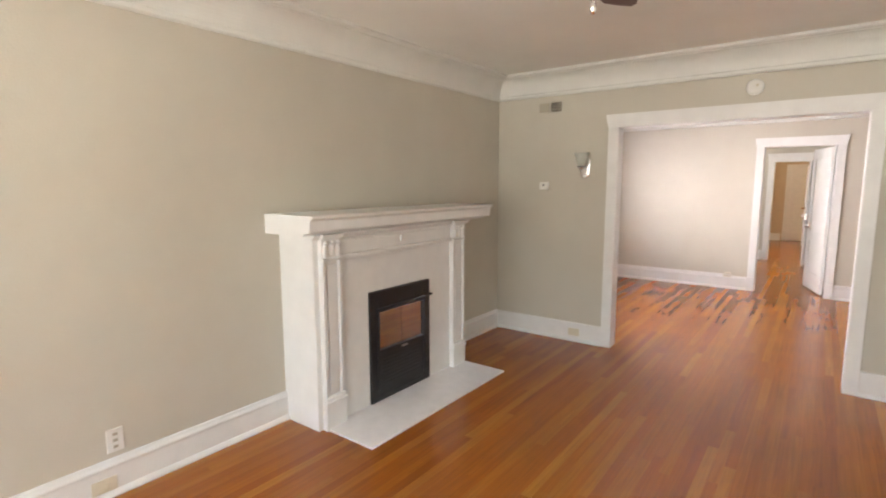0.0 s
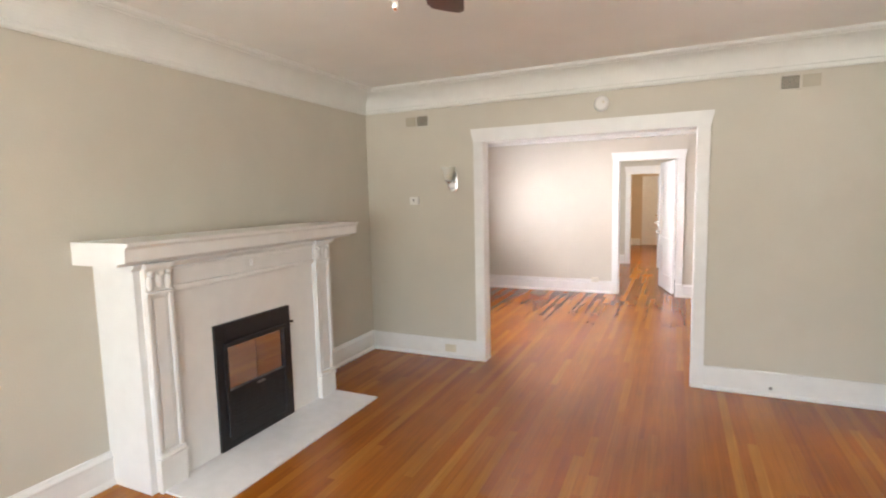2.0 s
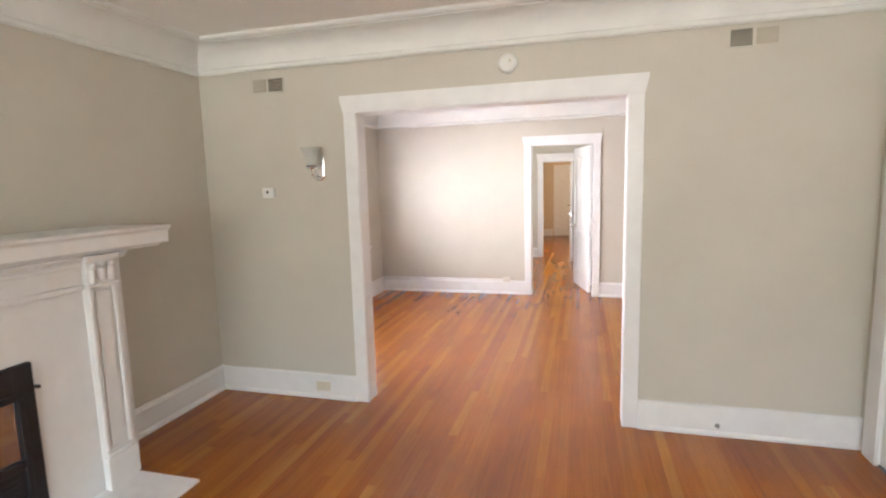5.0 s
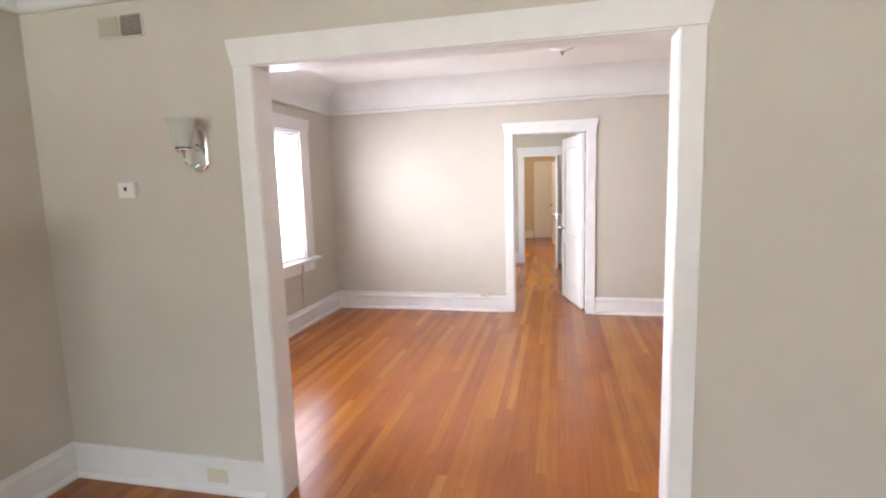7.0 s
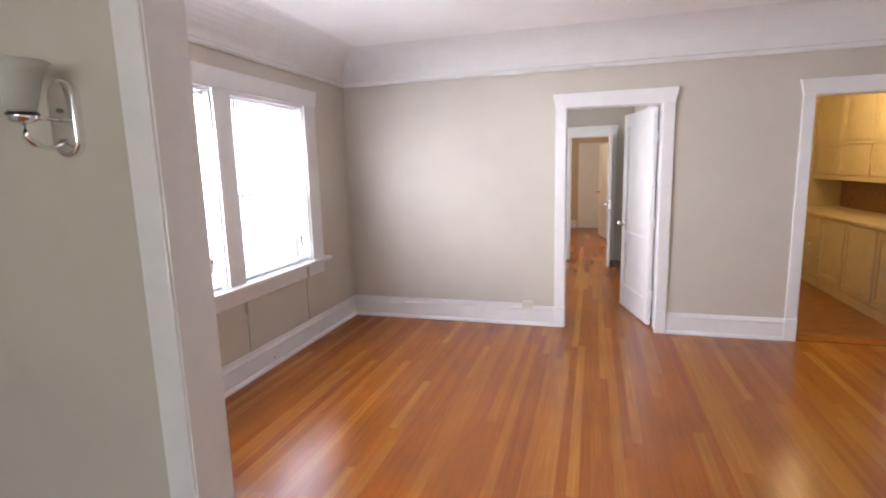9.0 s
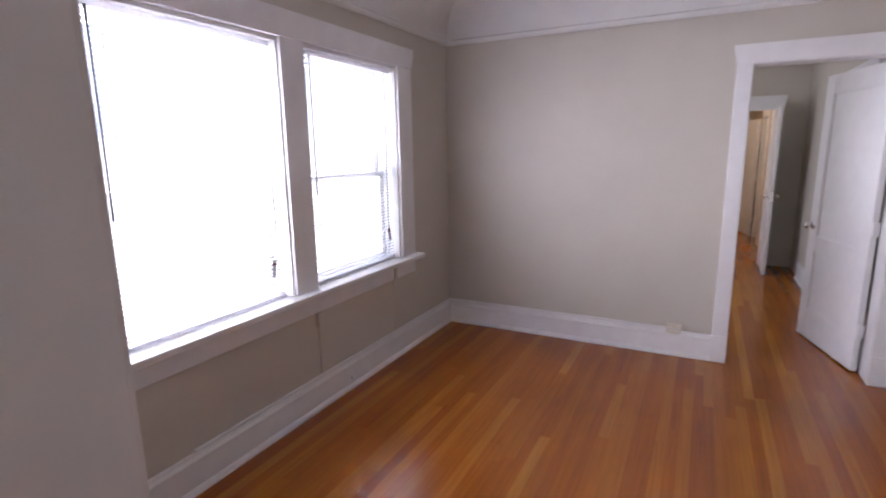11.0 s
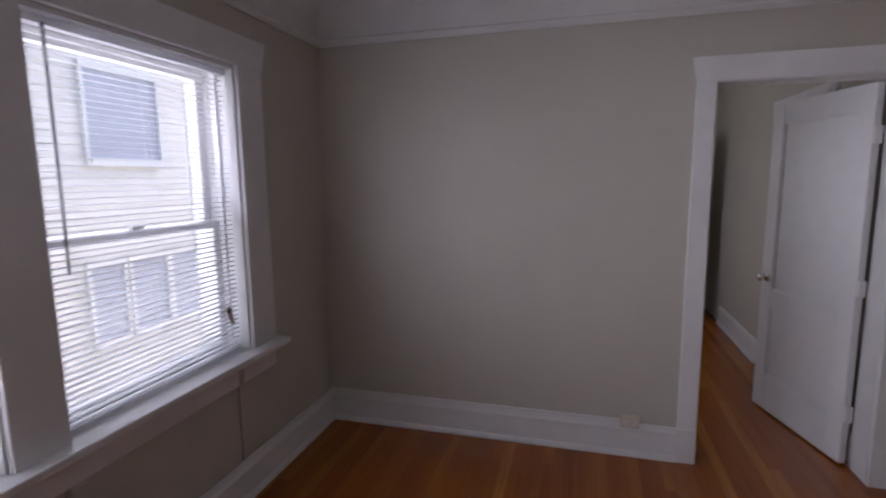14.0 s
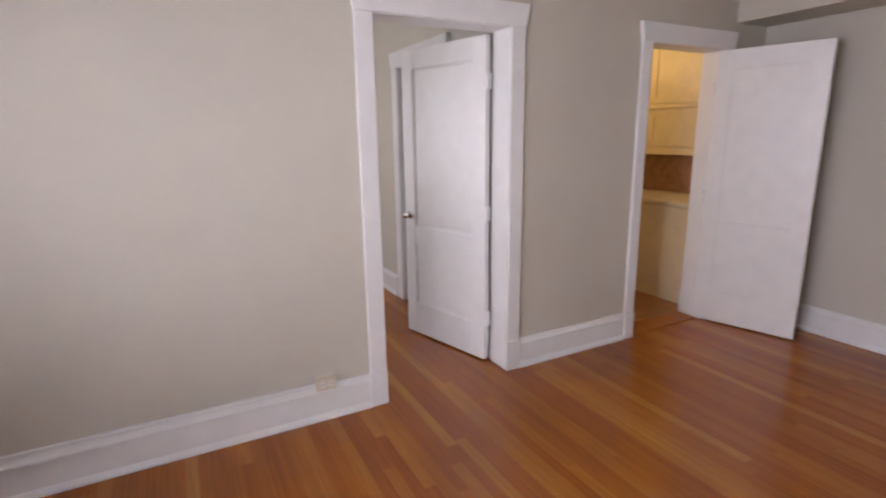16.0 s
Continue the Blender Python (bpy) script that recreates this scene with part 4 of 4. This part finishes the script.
def wall_unit(y0, y1):
    u = thing("wall_cabinet", pose(3.45, y0, 0), "cream painted pantry wall cabinet with two tiers of panelled doors", "cabinet", "pantry wall cabinets")
    w = y1 - y0
    part("body", boxes((0.0, 0.348, 0.001, w - 0.001, 1.30, 2.5)), M_CREAM, u)
    part("rail", boxes((-0.03, 0.0, 0.0, w, 1.70, 1.735), bevel=0.004), M_CREAM, u)
    part("bottom_rail", boxes((-0.024, 0.0, 0.0, w, 1.285, 1.345), bevel=0.004), M_CREAM, u)
    for a, b in ((1.36, 1.69), (1.75, 2.3)):
        part("door", boxes((-0.006, 0.0, 0.02, w - 0.02, a, b), (-0.016, -0.006, 0.02, 0.07, a, b), (-0.016, -0.006, w - 0.07, w - 0.02, a, b), (-0.016, -0.006, 0.07, w - 0.07, a, a + 0.05), (-0.016, -0.006, 0.07, w - 0.07, b - 0.05, b)), M_CREAM, u)
    return u


for y0, y1 in ((10.3, 11.05), (11.05, 11.8), (11.8, 12.55), (12.55, 13.29)):
    wall_unit(y0, y1)
solid("wall_rail", boxes((2.175, 3.44, 13.28, 13.3, 1.66, 1.71), bevel=0.004), M_CREAM, "cream painted rail across the pantry wall", "rail", kind="")
solid("picture_rail", boxes((2.175, 3.44, 13.28, 13.3, 2.28, 2.32), bevel=0.004), M_CREAM, "upper painted rail across the pantry wall", "rail", kind="")


def globe(x, y, z, label):
    g = thing("ceiling_bulb", pose(x, y, z), label, "ceiling light")
    part("holder", turned([(0, 0), (0.06, 0), (0.05, -0.03), (0.025, -0.05), (0.025, -0.09), (0, -0.09)], 20), M_PLASTIC, g)
    part("bulb", turned([(0, -0.088), (0.014, -0.09), (0.018, -0.11), (0.03, -0.14), (0.031, -0.16), (0.02, -0.185), (0, -0.19)], 18), M_BULB, g, "lit warm bulb")


# out-of-view fixtures added to go with the two warm lamps
globe(2.75, 11.4, H3 - 0.0, "unseen bare warm bulb added, lit, on the pantry ceiling")
globe(-0.3, 15.0, H3 - 0.0, "unseen bare warm bulb added, lit, on the corridor ceiling")
hd_ = thing("smoke_detector", pose(0.72, 12.2, H3), "small round detector on the hall ceiling", "smoke detector")
part("body", turned([(0, 0), (0.05, 0), (0.05, -0.02), (0.035, -0.03), (0, -0.03)], 24), M_VENT, hd_)

# ---- outside ----
solid("ground", boxes((-400, 400, -400, 400, -3.9, -3.6)), M_GROUND, "pale concrete yard below the windows", "ground")
nh = thing("neighbour_house", pose(-6.3, 0, -3.6), "white sided neighbouring house across a narrow side yard", "house")
part("wall", boxes((-7.0, 0.0, -3.0, 20.0, 0, 7.3)), M_SIDING, nh)
bm = bmesh.new()
for i in range(54):
    z = 0.2 + i * 0.13
    a = [bm.verts.new((x, y, zz)) for y in (-3.0, 20.0) for x, zz in ((0.0, z), (0.018, z), (0.004, z + 0.13))]
    bm.faces.new((a[0], a[1], a[4], a[3]))
    bm.faces.new((a[1], a[2], a[5], a[4]))
part("siding", bm, M_SIDING, nh)
rf = boxes((-7.3, 0.35, -3.3, 20.3, 7.3, 7.5), (-7.0, 0.2, -3.15, 20.15, 7.2, 7.3))
part("roof", rf, M_GROUND, nh)
for y0, y1, z0, z1 in ((6.1, 7.0, 5.4, 6.5), (8.75, 9.72, 5.35, 6.95), (9.85, 10.85, 5.35, 6.95), (12.1, 13.2, 5.5, 6.6), (8.0, 9.0, 2.3, 3.6), (11.95, 12.42, 3.15, 4.12), (12.55, 13.15, 3.15, 4.12), (13.25, 14.1, 3.15, 4.12), (15.0, 16.0, 3.15, 4.3)):
    wn_ = part("window", boxes((0.02, 0.07, y0 - 0.045, y0, z0 - 0.1, z1 + 0.1), (0.02, 0.07, y1, y1 + 0.045, z0 - 0.1, z1 + 0.1), (0.02, 0.07, y0, y1, z1, z1 + 0.1), (0.02, 0.09, y0, y1, z0 - 0.1, z0)), M_TRIM, nh)
    part("pane", boxes((0.02, 0.03, y0, y1, z0, z1)), M_BLUEGLASS, wn_)

# ---- floor boards ----
FLOOR_LABEL = "varnished reddish-orange strip wood floor of the "
floors = {}
for room, ya, yb in (("living", YF - 0.28, (YO + YI) / 2), ("dining", (YO + YI) / 2, (YD + YH) / 2), ("hall", (YD + YH) / 2, YZ)):
    floors[room] = solid("floor_" + room, boxes((DL - 0.3, DR + 0.2, ya, yb, -0.2, -0.0125)), M_SUB, FLOOR_LABEL + room + (" room" if room != "hall" else " and corridor"), "floor")
PW = 0.057
LENGTHS = (0.7, 1.1, 1.6, 2.1, 2.7, 3.4)


def plank_bm(length, bm=None, x=0.0, y=0.0, dz=0.0):
    bm = bm or bmesh.new()
    w, c = PW / 2, 0.0002
    lo = [bm.verts.new((x + a, y + b, -0.012)) for a, b in ((-w, 0), (w, 0), (w, length), (-w, length))]
    mid = [bm.verts.new((v.co.x, v.co.y, -c + dz)) for v in lo]
    top = [bm.verts.new((x + a, y + b, dz)) for a, b in ((-w + c, c), (w - c, c), (w - c, length - c), (-w + c, length - c))]
    for i in range(4):
        j = (i + 1) % 4
        bm.faces.new((lo[i], lo[j], mid[j], mid[i]))
        bm.faces.new((mid[i], mid[j], top[j], top[i]))
    bm.faces.new(top)
    return bm


plank_meshes = {ln: mesh_of("plank", plank_bm(ln), M_FLOOR) for ln in LENGTHS}
rest = {room: bmesh.new() for room in floors}
count = {room: 0 for room in floors}
rng = random.Random(7)
strips = int((DR + 0.2 - DL + 0.3) / PW)
for i in range(strips):
    x = DL - 0.28 + PW * (i + 0.5)
    y = YF - 0.28 - rng.random() * 1.5
    y_end = YZ if -0.7 < x < 2.0 else YD + 0.1
    while y < y_end:
        ln = rng.choice(LENGTHS)
        room = "living" if y < 5.9 else "dining" if y < 9.9 else "hall"
        if y + ln > 1.6 and count[room] < 300:
            p = new("plank", plank_meshes[ln])
            p.parent, p.location = floors[room], (x, y, 0)
            count[room] += 1
        else:
            plank_bm(ln, rest[room], x, y)
        y += ln
for room, bm in rest.items():
    if len(bm.faces):
        part("planks", bm, M_FLOOR_JOINED, floors[room])["kind"] = "stuff"
